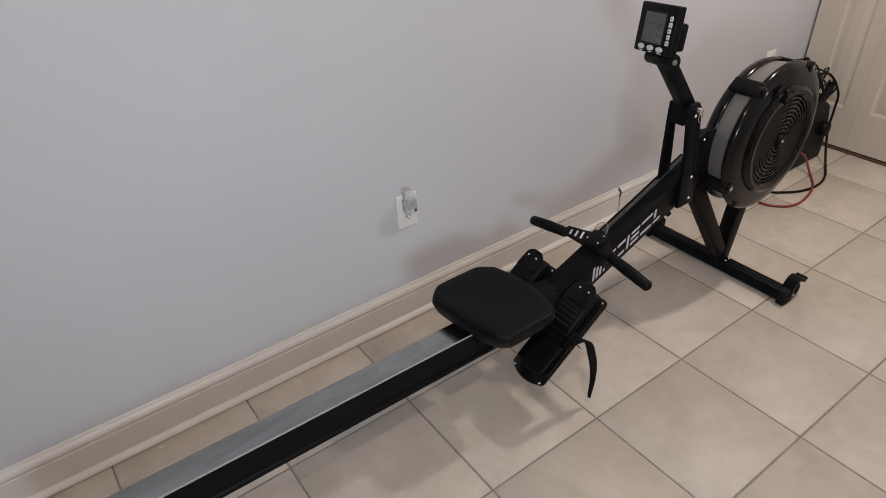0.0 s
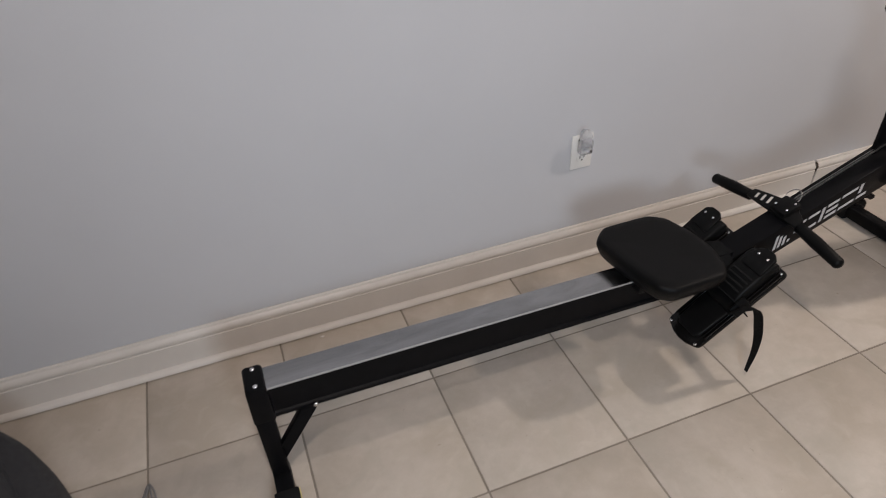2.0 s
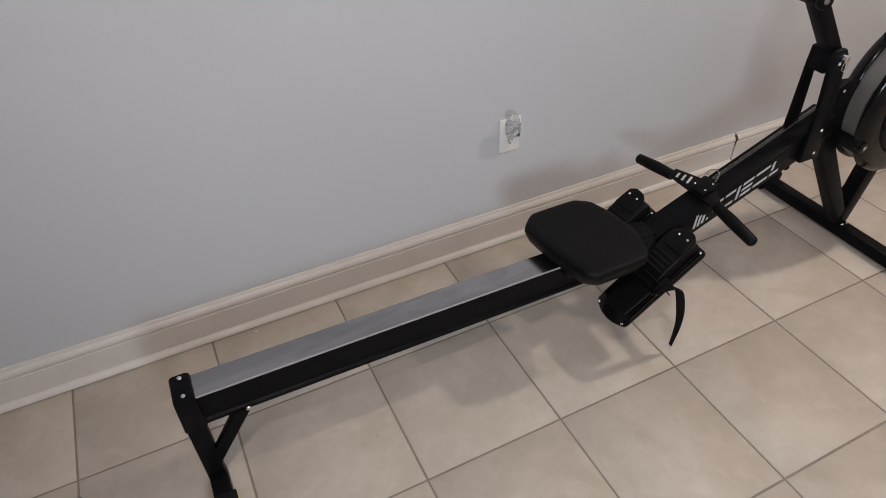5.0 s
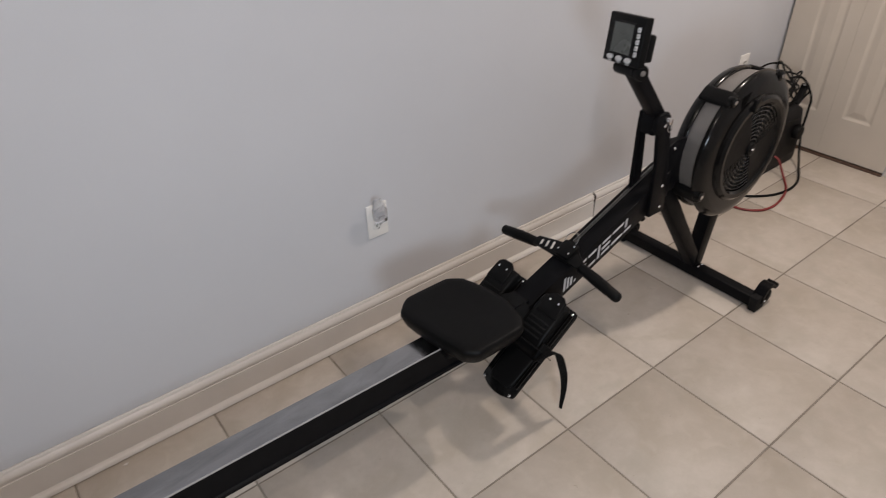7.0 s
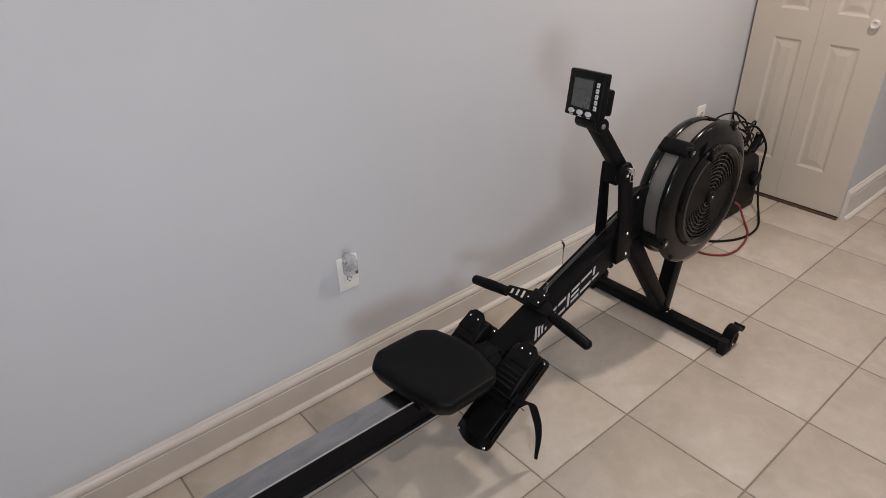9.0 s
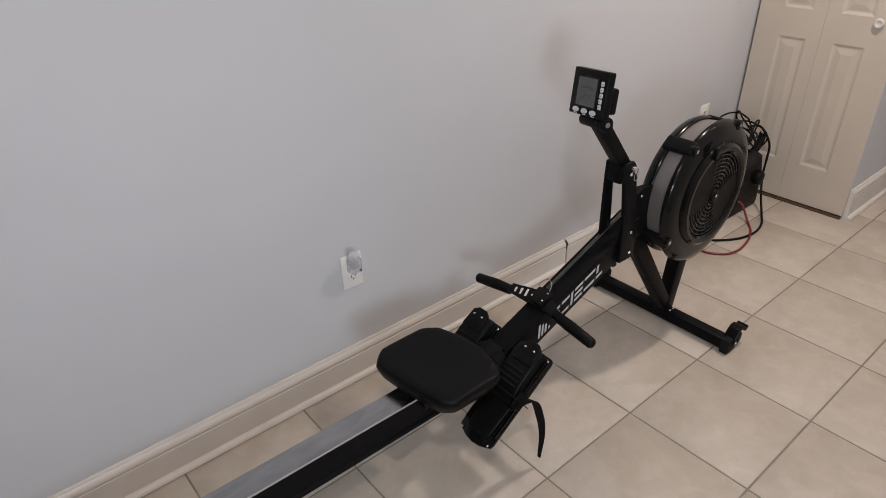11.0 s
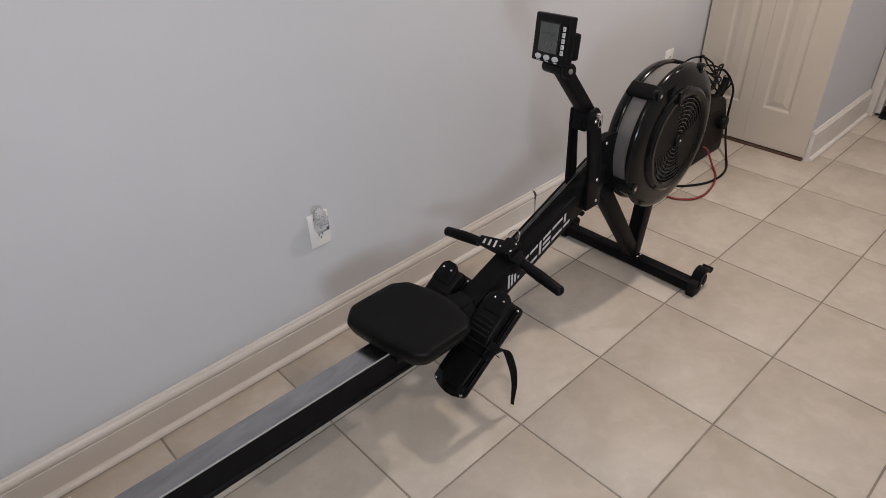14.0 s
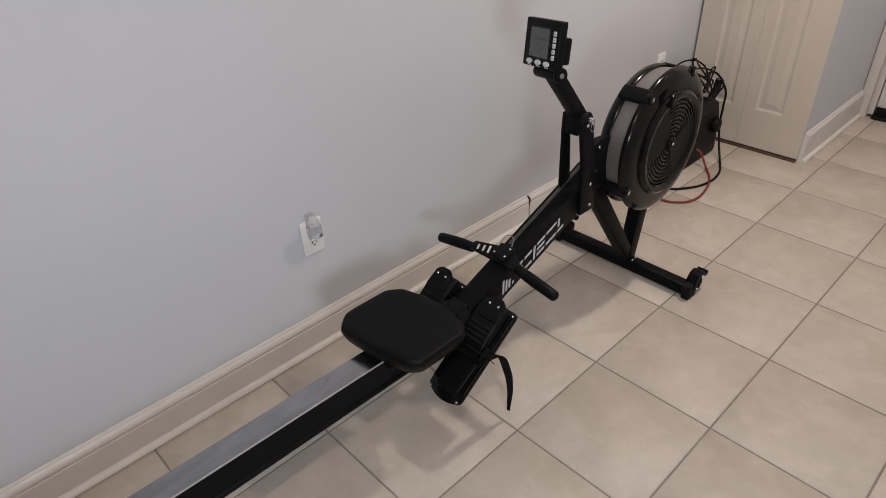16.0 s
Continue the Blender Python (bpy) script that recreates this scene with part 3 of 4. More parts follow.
        arc = [(2.402, yy, 0.030), (2.406, yy, 0.056), (2.424, yy, 0.078), (2.450, yy, 0.080), (2.470, yy, 0.066), (2.486, yy, 0.070)]
        part("wheel_bracket", tube(arc, 0, 4, 6, [(-0.019, -0.006), (0.019, -0.006), (0.019, 0.006), (-0.019, 0.006)]), M_STEEL_BLACK, r)
        bolt((2.424, yy - 0.0155, 0.026), (0, -1, 0), c, 0.005)
    flywheel(r)
    seat(r)
    for sgn in (-1, 1):
        footrest(r, sgn)
    handle(r)
    over = [(1.455, YC + 0.062, 0.262), (1.470, YC + 0.045, 0.312), (1.488, YC + 0.010, 0.342), (1.500, YC - 0.025, 0.336), (1.505, YC - 0.050, 0.300), (1.500, YC - 0.062, 0.272)]
    part("cross_strap", tube(over, 0, 4, 6, [(-0.018, -0.0012), (0.018, -0.0012), (0.018, 0.0012), (-0.018, 0.0012)]), M_STRAP, r, "slack black webbing strap")
    return r


def monitor(r):
    c = Vector((1.858, -0.472, 0.957))
    right = Vector((-0.034, -0.140, 0.014)).normalized()
    up = Vector((0.020, 0, 0.113)).normalized()
    up = (up - right * up.dot(right)).normalized()
    out = right.cross(up)
    m = Matrix((right, up, out)).transposed().to_4x4()
    m.translation = c
    mon = part("monitor", box_at(m @ pose(0.001, 0.004, -0.010), (0.137, 0.118, 0.024), 0.004, 3), M_PLASTIC, r, "black display console")
    part("back_shell", box_at(m @ pose(0.014, -0.008, -0.033), (0.104, 0.066, 0.024), 0.006), M_PLASTIC, mon)
    part("bezel", box_at(m @ pose(-0.003, 0.006, 0.0025), (0.084, 0.080, 0.0018), 0.0006, 1), M_GLOSS, mon)
    part("screen", box_at(m @ pose(-0.004, 0.006, 0.0038), (0.074, 0.071, 0.0012)), M_LCD, mon, "grey liquid crystal screen")
    # faint segments
    for k in range(8):
        part("segment", box_at(m @ pose(-0.029 + 0.0070 * k, 0.016 + (0.004 if k in (3, 4) else 0) - 0.0025 * (k % 2), 0.0046), (0.0048, 0.0026, 0.0004)), M_LCD_DARK, mon)
    for k in range(5):
        part("key", box_at(m @ pose(0.0535, 0.033 - 0.0142 * k, 0.0034), (0.0118, 0.0118, 0.0034), 0.0015, 1), M_KEY, mon, "white square key")
    for k in range(3):
        b = disc((0, 0, 0), (0, 0, 1), 0.0115, 0.005, 0.0015, 20)
        bmesh.ops.transform(b, matrix=m @ pose(-0.037 + 0.0345 * k, -0.042, 0.0035) @ Matrix.Diagonal((1.0, 0.58, 1, 1)), verts=b.verts)
        part("key", b, M_KEY, mon, "white oval key")
    # grey captions, too small to read
    for k in range(3):
        part("caption", box_at(m @ pose(-0.037 + 0.0345 * k, -0.0512, 0.0024), (0.014, 0.0022, 0.0008)), M_KEY, mon)
    for k in range(5):
        part("caption", box_at(m @ pose(0.0535, 0.033 - 0.0142 * k, 0.0052), (0.0062, 0.0022, 0.0004)), M_CHAIN, mon)
    b = disc((0, 0, 0), (1, 0, 0), 0.0165, 0.092, 0.005, 24)
    bmesh.ops.transform(b, matrix=m @ pose(0.012, -0.066, -0.024), verts=b.verts)
    pivot = part("pivot_tube", b, M_PLASTIC, mon)
    for x, rad, deep in ((0.060, 0.020, 0.012), (0.044, 0.0185, 0.007)):
        b = disc((0, 0, 0), (1, 0, 0), rad, deep, 0.003, 24)
        bmesh.ops.transform(b, matrix=m @ pose(x, -0.066, -0.024), verts=b.verts)
        part("collar", b, M_PLASTIC, pivot)
    b = disc((0, 0, 0), (1, 0, 0), 0.007, 0.003, 0.0006, 16)
    bmesh.ops.transform(b, matrix=m @ pose(0.0665, -0.066, -0.024), verts=b.verts)
    part("socket_head", b, M_CHAIN, pivot, "dull steel screw head")


FAN, FAN_R = (2.349, 0.564), 0.235
FN, FF = -0.606, -0.488


def flywheel(r):
    cx, cz = FAN
    rim = [(FAN_R - 0.030, FN + 0.026), (FAN_R - 0.004, FN + 0.026), (FAN_R, FN + 0.022), (FAN_R, FN + 0.016), (FAN_R - 0.007, FN + 0.006), (FAN_R - 0.020, FN), (FAN_R - 0.040, FN - 0.004), (0.160, FN - 0.006), (0.152, FN - 0.016), (0.150, FN + 0.006), (0.150, FN + 0.012)]
    near = part("fan_cover", lathe(rim, FAN, 96), M_GLOSS, r, "glossy black round fan cover")
    far = [(q - 0.007, FF - (y - FN) * 1.5) for q, y in rim[:7]] + [(0.02, FF + 0.004), (0.02, FF - 0.03)]
    part("fan_cover", lathe(far, FAN, 96), M_GLOSS, r)
    part("mesh_band", lathe([(FAN_R - 0.009, FN + 0.023), (FAN_R - 0.019, FF - 0.023), (FAN_R - 0.023, FF - 0.023), (FAN_R - 0.013, FN + 0.023)], FAN, 96), M_MESH, r, "grey perforated metal band")
    # raised ring, two grilles between solid wings, hub
    part("cap_ring", lathe([(0.170, FN - 0.005), (0.168, FN - 0.014), (0.158, FN - 0.021), (0.146, FN - 0.020), (0.139, FN - 0.012), (0.139, FN - 0.002)], FAN, 80), M_GLOSS, near)
    # flat dark disc in place of the shaded hollow behind the grilles
    part("backing", disc((cx, FN + 0.012, cz), (0, 1, 0), 0.149, 0.004, 0, 64), M_SLOT, near, "dark disc for the shade inside the fan")
    tilt = 63
    for side in (0, 180):
        a0, a1 = radians(tilt + side - 45), radians(tilt + side + 45)
        for k in range(9):
            q = 0.032 + 0.0125 * k
            pts = [(cx + q * math.cos(a0 + (a1 - a0) * j / 16), FN - 0.010, cz + q * math.sin(a0 + (a1 - a0) * j / 16)) for j in range(17)]
            part("grille_bar", tube(pts, 0.0024, 8), M_GRILLE, near)
        for a in [radians(tilt + side + d) for d in (-22, 0, 22)]:
            part("grille_spoke", tube([(cx + 0.02 * math.cos(a), FN - 0.008, cz + 0.02 * math.sin(a)), (cx + 0.138 * math.cos(a), FN - 0.008, cz + 0.138 * math.sin(a))], 0.0028, 8), M_GLOSS, near)
    for side in (90, 270):
        a0, a1 = radians(tilt + side - 45), radians(tilt + side + 45)
        pts = [(cx + 0.018 * math.cos(a), cz + 0.018 * math.sin(a)) for a in (a0, a1)] + [(cx + 0.142 * math.cos(a1 + (a0 - a1) * j / 18), cz + 0.142 * math.sin(a1 + (a0 - a1) * j / 18)) for j in range(19)]
        part("wing", prism(pts, FN - 0.012, FN + 0.004, 0.002, 1), M_PLASTIC, near)
    hub = part("hub", disc((cx, FN - 0.012, cz), (0, 1, 0), 0.021, 0.016, 0.004, 24), M_PLASTIC, near)
    bolt((cx, FN - 0.021, cz), (0, -1, 0), hub, 0.0045)
    # moulded bridges across the band
    for deg in (64, 127, 206):
        a = radians(deg)
        d = Vector((math.cos(a), 0, math.sin(a)))
        p = Vector((cx, (FN + FF) / 2 - 0.006, cz)) + d * (FAN_R - (0.014 if deg == 64 else 0.006))
        m = Matrix.Translation(p) @ pose(0, 0, 0, 0, 90 - deg, 0)
        clip = part("bridge", box_at(m, (0.050, FF - FN - 0.018, 0.020), 0.009, 3), M_PLASTIC, r, "black moulded bridge")
        q = Vector((cx, FN - 0.001, cz)) + d * (FAN_R - 0.010)
        part("screw_boss", disc(q + Vector((0, 0.008, 0)), (0, 1, 0), 0.016, 0.022, 0.004, 18), M_GLOSS, clip)
        part("screw_hole", disc(q + Vector((0, -0.0035, 0)), (0, 1, 0), 0.006, 0.0016, 0, 14), M_CHROME, clip, "sunk screw")
    # small lever on the cover
    a = radians(112)
    q = Vector((cx + 0.17 * math.cos(a), FN - 0.028, cz + 0.17 * math.sin(a)))
    part("damper_lever", prism([(q.x - 0.012, q.z + 0.022), (q.x + 0.030, q.z + 0.030), (q.x - 0.002, q.z - 0.022)], FN - 0.032, FN - 0.020, 0.003), M_GLOSS, near, "black damper lever")


def seat(r):
    pts = [(1.197, 0.093), (1.240, 0.133), (1.378, 0.133), (1.416, 0.104), (1.438, 0.030), (1.444, -0.046), (1.428, -0.122), (1.402, -0.150), (1.262, -0.150), (1.232, -0.124), (1.208, -0.010)]
    for cut in (0.09, 0.25):
        pts = [(a[0] + (c[0] - a[0]) * f, a[1] + (c[1] - a[1]) * f) for a, c in zip(pts, pts[1:] + pts[:1]) for f in (cut, 1 - cut)]
    yc = YC + 0.008
    bm = bmesh.new()
    layers = [(-0.008, 0.80), (-0.006, 0.87), (0.002, 0.915), (0.018, 0.965), (0.032, 0.998), (0.040, 0.995), (0.0460, 0.974), (0.0485, 0.94)]
    mx = 1.328
    rings = [[bm.verts.new((mx + (x - mx) * s, yc + y * s, 0.342 + z)) for x, y in pts] for z, s in layers]
    n = len(pts)
    for a, b in zip(rings, rings[1:]):
        for k in range(n):
            bm.faces.new((a[k], a[(k + 1) % n], b[(k + 1) % n], b[k]))
    prev = rings[-1]
    for s, z in ((0.80, 0.0482), (0.55, 0.0465), (0.28, 0.0445)):
        ring = [bm.verts.new((mx + (x - mx) * s, yc + y * s, 0.342 + z)) for x, y in pts]
        for k in range(n):
            bm.faces.new((prev[k], prev[(k + 1) % n], ring[(k + 1) % n], ring[k]))
        prev = ring
    bm.faces.new(prev[::-1])
    bm.faces.new(rings[0])
    pad = part("seat", bm, M_FOAM, r, "black padded seat")
    part("carriage", prism([(1.235, 0.310), (1.415, 0.310), (1.415, 0.346), (1.235, 0.346)], YC - 0.050, YC + 0.050, 0.006), M_PLASTIC, r, "black roller carriage")


def footrest(r, sgn):
    """A sloping foot plate beside the beam, with its cradle and strap. sgn: -1 for the side away from the wall."""
    ang = math.degrees(math.atan2(0.335 - 0.175, 1.58 - 1.36))
    base = Vector((1.353, YC + sgn * 0.094, 0.170))
    m = Matrix.Translation(base) @ pose(0, 0, 0, 0, -ang, 0)
    length, half = 0.290, 0.060
    out = [(0.004, half * 0.80), (0.008, half * 0.94), (0.018, half), (length - 0.012, half), (length - 0.003, half * 0.94), (length, half * 0.8), (length, -half * 0.8), (length - 0.003, -half * 0.94), (length - 0.012, -half), (0.018, -half), (0.008, -half * 0.94), (0.004, -half * 0.80), (-0.005, -half * 0.4), (-0.008, 0), (-0.005, half * 0.4)]
    plate = part("foot_plate", flat(out, 0.010, m @ pose(0, 0, -0.012), 0.003), M_GLOSS, r, "glossy black foot plate")
    for s in (-1, 1):
        for k in range(2):
            part("edge_rib", box_at(m @ pose(length / 2 + 0.01, s * (half - 0.005 - 0.008 * k), 0.001), (length - 0.05, 0.0035, 0.008), 0.001, 1), M_GLOSS, plate)
        for px in (0.010, length - 0.012):
            bolt(m @ Vector((px, s * (half - 0.012), 0.0)), m.to_3x3() @ Vector((0, 0, 1)), plate, 0.0042)
    # toe cradle: a ribbed block
    part("sole_pad", flat([(0.020, 0.030), (0.032, 0.040), (0.125, 0.044), (0.125, -0.044), (0.032, -0.040), (0.020, -0.030)], 0.010, m @ pose(0, 0, -0.003), 0.005, 3), M_PLASTIC, plate)
    prof = [(0.120, 0.0), (0.280, 0.0), (0.290, 0.012), (0.286, 0.028), (0.265, 0.036), (0.180, 0.034), (0.132, 0.018)]
    cradle = part("toe_cradle", prism(prof, -0.043, 0.043, 0.010, 3, m), M_PLASTIC, r, "black moulded foot cradle")
    for k in range(4):
        x = 0.172 + 0.014 * k
        z = 0.0350 + (x - 0.180) * 0.03
        part("rib", box_at(m @ pose(x, 0, z, 0, -2, 0), (0.006, 0.066, 0.006), 0.002, 1), M_RUBBER, cradle)
    tab = [(0.232, 0.034), (0.286, 0.030), (0.298, 0.014), (0.298, -0.014), (0.286, -0.030), (0.232, -0.034)]
    t = part("toe_bracket", flat(tab, 0.010, m @ pose(0.002, sgn * 0.006, 0.030), 0.004), M_PLASTIC, r)
    for py in (-0.014, 0.016):
        bolt(m @ Vector((0.276, py + sgn * 0.006, 0.0405)), m.to_3x3() @ Vector((0, 0, 1)), t, 0.0036)
    # strap over the foot with a loose end
    sec = [(-0.0012, -0.018), (0.0012, -0.018), (0.0012, 0.018), (-0.0012, 0.018)]
    over = [m @ Vector((0.150, sgn * y, z)) for y, z in ((-0.056, -0.010), (-0.052, 0.020), (-0.030, 0.034), (0.0, 0.038), (0.030, 0.034), (0.052, 0.026), (0.058, 0.010), (0.056, -0.010))]
    strap = part("strap", tube(over, 0, 4, 5, [(-0.018, -0.0012), (0.018, -0.0012), (0.018, 0.0012), (-0.018, 0.0012)]), M_STRAP, r, "black webbing strap")
    part("buckle", box_at(m @ pose(0.150, sgn * 0.058, 0.018, sgn * -70, 0, 0), (0.046, 0.034, 0.008), 0.003), M_PLASTIC, strap)
    if sgn < 0:
        tail = [(1.438, -0.642, 0.262), (1.452, -0.662, 0.283), (1.476, -0.672, 0.287), (1.499, -0.672, 0.262), (1.520, -0.669, 0.210), (1.535, -0.668, 0.155), (1.543, -0.668, 0.095), (1.532, -0.670, 0.034)]
        bm = tube(tail, 0, 4, 6, [(-0.0125, -0.0015), (0.0125, -0.0015), (0.0125, 0.0015), (-0.0125, 0.0015)])
        for v in bm.verts:
            k = 1 - 0.62 * min(max((0.19 - v.co.z) / 0.155, 0), 1)
            v.co.x, v.co.y = 1.534 + (v.co.x - 1.534) * (k if v.co.z < 0.19 else 1), -0.669 + (v.co.y + 0.669) * (k if v.co.z < 0.19 else 1)
        part("strap_end", bm, M_STRAP, strap, "loose hanging strap end")


def handle(r):
    h = part("handle", tube([(1.694, -0.548, 0.388), (1.684, -0.62, 0.386), (1.674, -0.708, 0.380)], 0.0165, 16, 0, None, None, True), M_FOAM, r, "black foam-covered pull handle")
    part("grip", tube([(1.694, -0.395, 0.386), (1.682, -0.33, 0.385), (1.668, -0.262, 0.382)], 0.0165, 16, 0, None, None, True), M_FOAM, h)
    # slotted bracket between the grips
    m = Matrix.Translation((1.694, YC, 0.393)) @ pose(0, 0, 0, 0, -SLOPE, 0)
    out = [(-0.018, -0.062), (0.010, -0.062), (0.030, -0.026), (0.034, 0.028), (0.012, 0.110), (-0.018, 0.110)]
    br = part("handle_bracket", flat(out, 0.010, m, 0.003), M_PLASTIC, h)
    for k in range(3):
        y = 0.050 + 0.018 * k
        part("slot", box_at(m @ pose(0.006 - 0.004 * k, y, 0.0095, 0, 0, 18), (0.026 - 0.004 * k, 0.007, 0.002), 0.0006, 1), M_TRIM, br, "pale gap between the bracket's bars")
    part("clamp", box_at(m @ pose(0.012, 0.0, 0.014), (0.055, 0.052, 0.022), 0.006), M_PLASTIC, h)
    ring = [m @ Vector((0.044 + 0.023 * math.cos(a), 0.012 + 0.020 * math.sin(a), 0.018 + 0.010 * math.cos(a))) for a in [2 * math.pi * k / 26 for k in range(27)]]
    part("ring", tube(ring, 0.0014, 8), M_CHAIN, h, "steel chain ring")
    for px, py in ((0.0, 0.020), (0.028, -0.016), (0.0, -0.018)):
        bolt(m @ Vector((px, py, 0.0255)), m.to_3x3() @ Vector((0, 0, 1)), h, 0.0032)


rowing_machine()


# ---- by the closet: power pack with its leads ----
def power_pack():
    p = thing("power_pack", (3.40, -0.16, 0), "black portable power pack standing by the closet door", "power pack")
    out = [(3.235, 0.0), (3.555, 0.0), (3.565, 0.02), (3.555, 0.165), (3.515, 0.27), (3.475, 0.295), (3.275, 0.295), (3.240, 0.26), (3.228, 0.02)]
    body = part("body", prism(out, -0.262, -0.055, 0.012, 3), M_CASE, p)
    part("side_panel", prism([(3.30, 0.05), (3.53, 0.05), (3.52, 0.15), (3.48, 0.235), (3.30, 0.235)], -0.2655, -0.2605, 0.002, 1), M_PLASTIC, body)
    knob = part("knob", disc((3.487, -0.277, 0.165), (0, 1, 0), 0.034, 0.034, 0.010, 22), M_PLASTIC, p, "round black knob")
    part("carry_handle", tube([(3.262, -0.16, 0.285), (3.262, -0.16, 0.345), (3.300, -0.16, 0.372), (3.430, -0.16, 0.372), (3.475, -0.16, 0.345), (3.478, -0.16, 0.285)], 0.013, 10, 5), M_PLASTIC, p)
    part("clamp_jaw", prism([(3.50, 0.262), (3.555, 0.30), (3.57, 0.36), (3.548, 0.365), (3.525, 0.315), (3.49, 0.29)], -0.235, -0.205, 0.004), M_PLASTIC, p, "black cable clamp")
    part("clamp_tip", prism([(3.545, 0.34), (3.572, 0.352), (3.566, 0.368), (3.545, 0.362)], -0.228, -0.212, 0.002), M_CHROME, p)
    return knob


power_pack()


def loop(rng, c, r, tilt, turns, wobble, start):
    pts = []
    n = int(14 * turns)
    for k in range(n + 1):
        a = start + 2 * math.pi * k / 14
        w = r * (1 + 0.6 * wobble * math.sin(2 * a + start))
        v = Vector((w * math.cos(a), 0.55 * w * math.sin(a), 0.30 * w * math.sin(a + 0.6) + 0.004 * math.sin(3 * a)))
        v.rotate(Euler([radians(q) for q in tilt]))
        pts.append(Vector(c) + v + Vector((-0.006, 0.030, -0.054)) + (Vector([rng.uniform(-0.0015, 0.0015) for _ in range(3)]) if 0 < k < n else Vector((0, 0, 0))))
    return pts


def coiled_lead():
    rng = random.Random(5)
    t = thing("coiled_cable", (3.43, -0.17, 0.37), "tangled coil of thin black cable heaped on the power pack", "cable")
    specs = (((3.42, -0.17, 0.435), 0.150, (20, 10, 0), 1.0, 0.12, 0.3), ((3.46, -0.19, 0.425), 0.125, (-25, 18, 30), 1.0, 0.2, 1.7),
             ((3.48, -0.20, 0.440), 0.110, (40, -12, 60), 1.0, 0.15, 2.9), ((3.44, -0.18, 0.410), 0.135, (8, 28, -20), 1.0, 0.18, 4.2),
             ((3.52, -0.22, 0.415), 0.085, (70, 0, 25), 1.0, 0.2, 0.9), ((3.50, -0.20, 0.400), 0.100, (55, 30, -50), 1.0, 0.25, 5.1))
    for c, r, tilt, turns, wob, st in specs:
        part("strand", tube(loop(rng, c, r, tilt, turns, wob, st), 0.0042, 7, 4), M_CABLE, t)
    part("plug", box_at(pose(3.275, -0.125, 0.440, 10, -20, 15), (0.055, 0.026, 0.022), 0.005), M_CABLE, t, "black moulded plug")
    part("prong", box_at(pose(3.252, -0.133, 0.454, 10, -20, 15), (0.016, 0.005, 0.002)), M_CHROME, t)


coiled_lead()


def hanging_cord():
    c = thing("extension_cable", (3.20, -0.38, 0), "thick black cable hanging down and lying on the tiles", "cable")
    pts = [(3.470, -0.180, 0.40), (3.525, -0.215, 0.395), (3.548, -0.262, 0.32), (3.548, -0.268, 0.24), (3.538, -0.272, 0.16), (3.515, -0.296, 0.078), (3.462, -0.340, 0.016), (3.380, -0.385, 0.0053), (3.300, -0.407, 0.0053), (3.223, -0.407, 0.0053), (3.142, -0.383, 0.0053), (3.060, -0.322, 0.0053), (3.02, -0.24, 0.0053), (3.10, -0.14, 0.0053), (3.215, -0.11, 0.0053)]
    part("cord", tube(pts, 0.0052, 10, 7), M_CABLE, c)
    r = thing("red_cable", (3.15, -0.40, 0), "red rubber cable curving over the floor tiles", "cable")
    pts = [(3.345, -0.268, 0.085), (3.352, -0.290, 0.070), (3.345, -0.325, 0.020), (3.310, -0.360, 0.0053), (3.262, -0.392, 0.0053), (3.195, -0.420, 0.0053), (3.120, -0.437, 0.0053), (3.050, -0.441, 0.0053), (2.985, -0.418, 0.0053), (2.940, -0.345, 0.0053), (2.98, -0.25, 0.0053)]
    part("jacket", tube(pts, 0.0050, 10, 7), M_RED, r)


hanging_cord()


# ---- at the rail's end: padded ottoman with a charger ----
def ottoman():
    c = (-0.532, -0.75)
    o = thing("ottoman", (*c, 0), "round charcoal upholstered ottoman with a piped seam", "ottoman")

    def ring_body(profile, seg=72):
        bm = bmesh.new()
        rings = [[bm.verts.new((c[0] + q * math.cos(2 * math.pi * k / seg) * (1 + 0.006 * math.sin(5 * 2 * math.pi * k / seg)), c[1] + q * math.sin(2 * math.pi * k / seg), z)) for k in range(seg)] for q, z in profile]
        for a, b in zip(rings, rings[1:]):
            for k in range(seg):
                bm.faces.new((a[k], a[(k + 1) % seg], b[(k + 1) % seg], b[k]))
        bm.faces.new(rings[0])
        bm.faces.new(rings[-1][::-1])
        return bm

    side = part("side_cushion", ring_body([(0.40, 0.0), (0.455, 0.02), (0.485, 0.08), (0.498, 0.18), (0.500, 0.27), (0.495, 0.32), (0.478, 0.352), (0.452, 0.365), (0.40, 0.366)]), M_FABRIC, o)
    part("top_cushion", ring_body([(0.30, 0.36), (0.425, 0.362), (0.437, 0.368), (0.430, 0.392), (0.405, 0.412), (0.34, 0.428), (0.20, 0.440), (0.04, 0.443)]), M_FABRIC, o)
    pts = [(c[0] + 0.440 * math.cos(2 * math.pi * k / 72), c[1] + 0.440 * math.sin(2 * math.pi * k / 72), 0.366) for k in range(73)]
    part("piping", tube(pts, 0.005, 6), M_FABRIC, side)


ottoman()


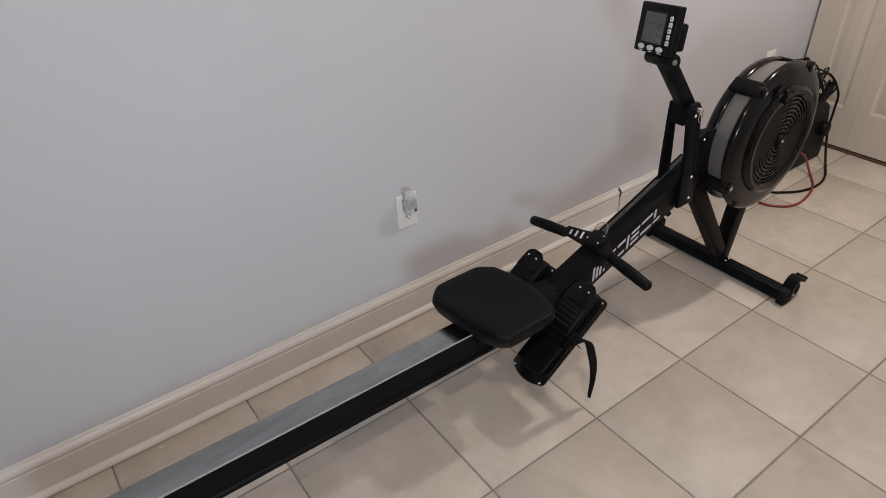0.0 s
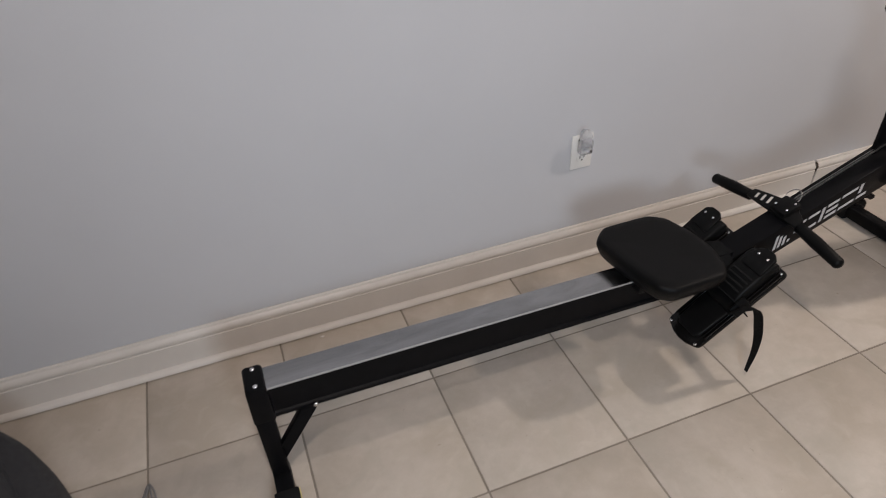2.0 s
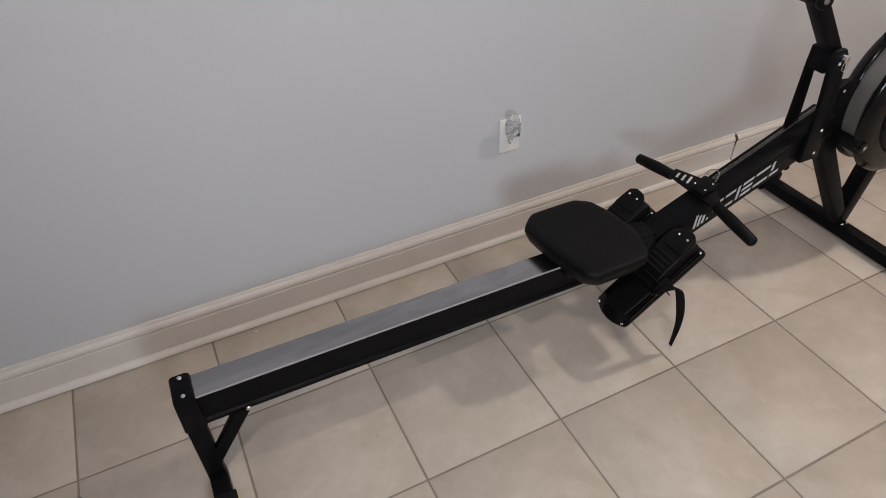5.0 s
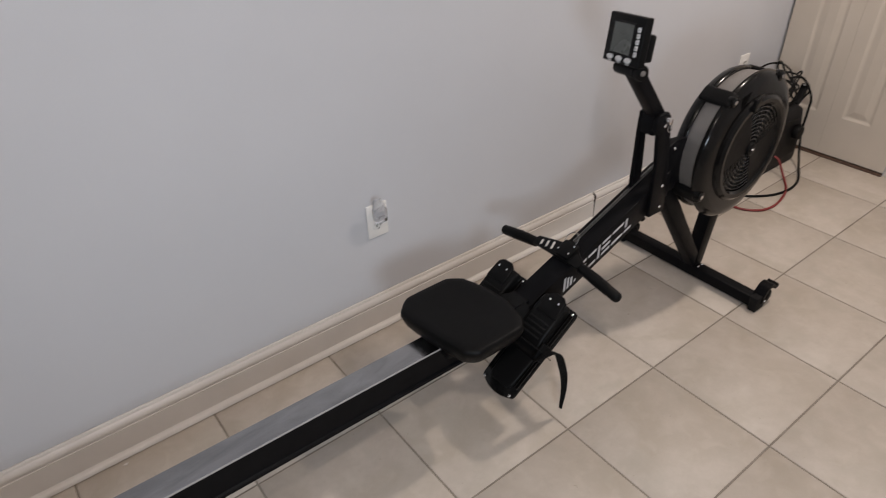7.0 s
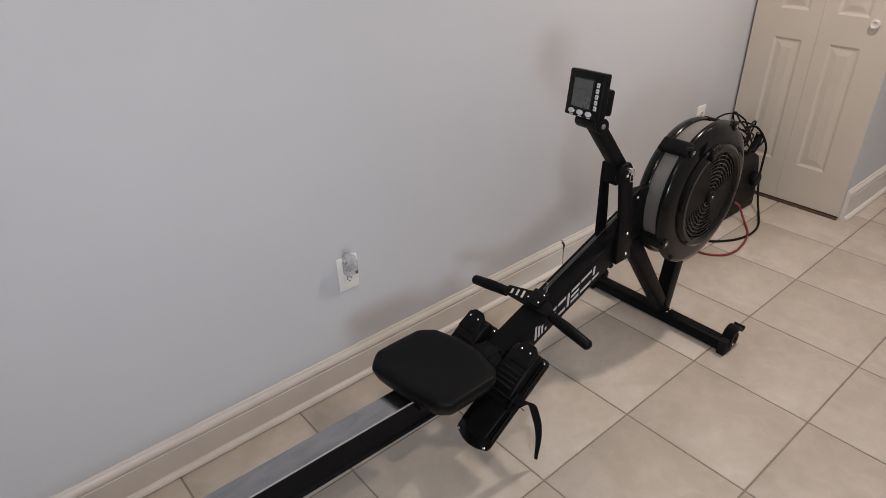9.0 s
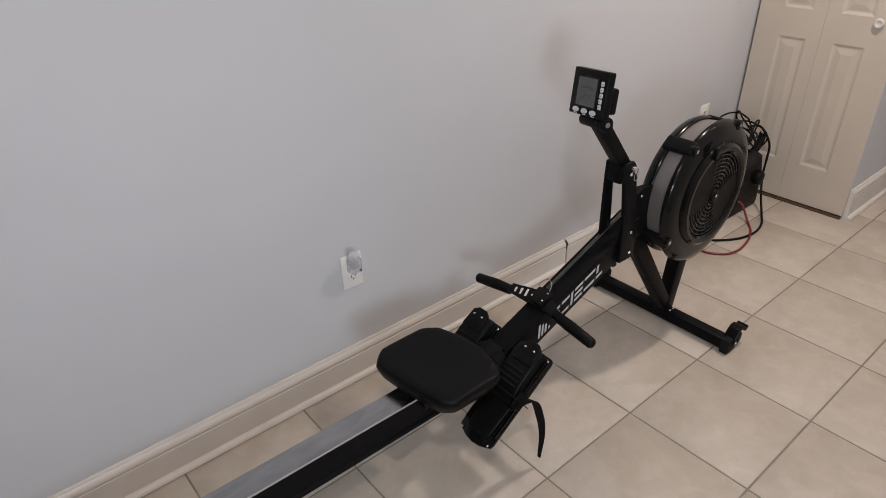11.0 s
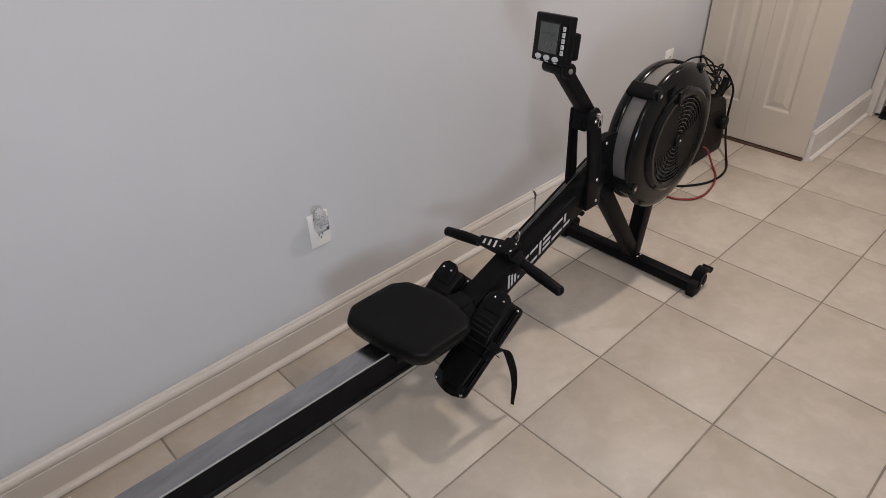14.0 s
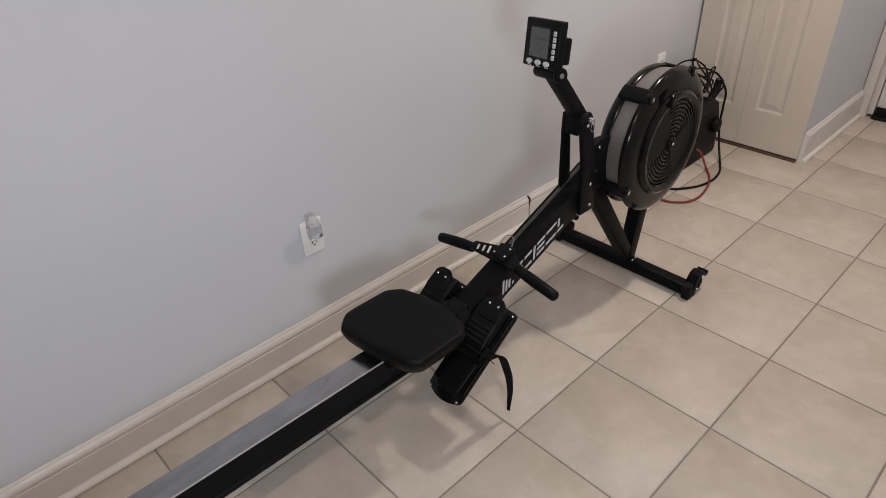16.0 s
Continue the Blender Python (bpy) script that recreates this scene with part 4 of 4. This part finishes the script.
def charger():
    a = thing("charger", (-0.10, -0.54, 0), "small black charger block on the floor tiles", "charger")
    part("block", box((-0.128, -0.585, 0.0), (-0.073, -0.494, 0.030), 0.003), M_CASE, a)
    part("prong_end", box((-0.120, -0.496, 0.004), (-0.090, -0.484, 0.027), 0.002), M_CASE, a)
    part("lead", tube([(-0.075, -0.516, 0.0160), (-0.045, -0.509, 0.0080), (-0.026, -0.509, 0.0100), (-0.029, -0.499, 0.0120), (-0.035, -0.485, 0.0100), (-0.029, -0.456, 0.0060), (-0.010, -0.422, 0.0060), (0.003, -0.393, 0.0100), (0.015, -0.410, 0.0120), (0.022, -0.446, 0.0100), (0.022, -0.481, 0.0080), (0.014, -0.501, 0.0090)], 0.0022, 8, 6), M_GREYCABLE, a, "thin grey lead")
    part("lead", tube([(-0.075, -0.502, 0.0140), (-0.061, -0.487, 0.0100), (-0.050, -0.466, 0.0080), (-0.036, -0.456, 0.0080), (-0.015, -0.470, 0.0080), (-0.004, -0.491, 0.0030), (-0.015, -0.495, 0.0030), (-0.029, -0.499, 0.0030)], 0.0022, 8, 6), M_GREYCABLE, a, "thin grey lead")
    part("lead", tube([(-0.075, -0.520, 0.0120), (-0.050, -0.516, 0.0060), (-0.027, -0.546, 0.0030), (-0.011, -0.578, 0.0030)], 0.0022, 8, 6), M_GREYCABLE, a, "thin grey lead")
    part("lead", tube([(-0.029, -0.459, 0.0100), (-0.005, -0.430, 0.0100), (0.006, -0.402, 0.0140), (0.011, -0.423, 0.0140), (0.015, -0.466, 0.0120), (0.011, -0.497, 0.0110)], 0.0022, 8, 6), M_GREYCABLE, a, "thin grey lead")
    plug = part("connector", box_at(pose(0.014, -0.518, 0.008, 0, 0, 20), (0.017, 0.036, 0.013), 0.0025), M_PLASTIC, a, "black connector shell")
    part("contact", box_at(pose(0.023, -0.543, 0.008, 0, 0, 20), (0.012, 0.022, 0.0048), 0.0005), M_CHROME, plug, "bright metal contact")


charger()


lone("paint_flake", flat([(0.498, -0.052), (0.506, -0.050), (0.512, -0.053), (0.509, -0.058), (0.502, -0.057)], 0.002, pose(0, 0, 0.0002), 0.0005, 1), M_TRIM, "small flake of white paint on the floor tiles", "paint flake")


# ---- floor tiles ----
PITCH, Y_ROW, GAP = 0.38, -0.335, 0.0056


def tile_mesh():
    h = (PITCH - GAP) / 2
    bm = bmesh.new()
    c = 0.0018
    rings = [[bm.verts.new((sx * (h - i), sy * (h - i), z)) for sx, sy in ((-1, -1), (1, -1), (1, 1), (-1, 1))] for i, z in ((0, -0.005), (0, -c), (c * 1.6, 0))]
    for a, b in zip(rings, rings[1:]):
        for k in range(4):
            bm.faces.new((a[k], a[(k + 1) % 4], b[(k + 1) % 4], b[k]))
    bm.faces.new(rings[-1])
    return mesh_from("tile", bm, M_TILE)


TILE = tile_mesh()
for i in range(-9, 12):
    for j in range(-1, 5):
        t = new("tile", TILE)
        t.parent = floor
        t.location = Vector((PITCH * (i + 0.5), Y_ROW - PITCH * (j + 0.5), 0)) - floor.location
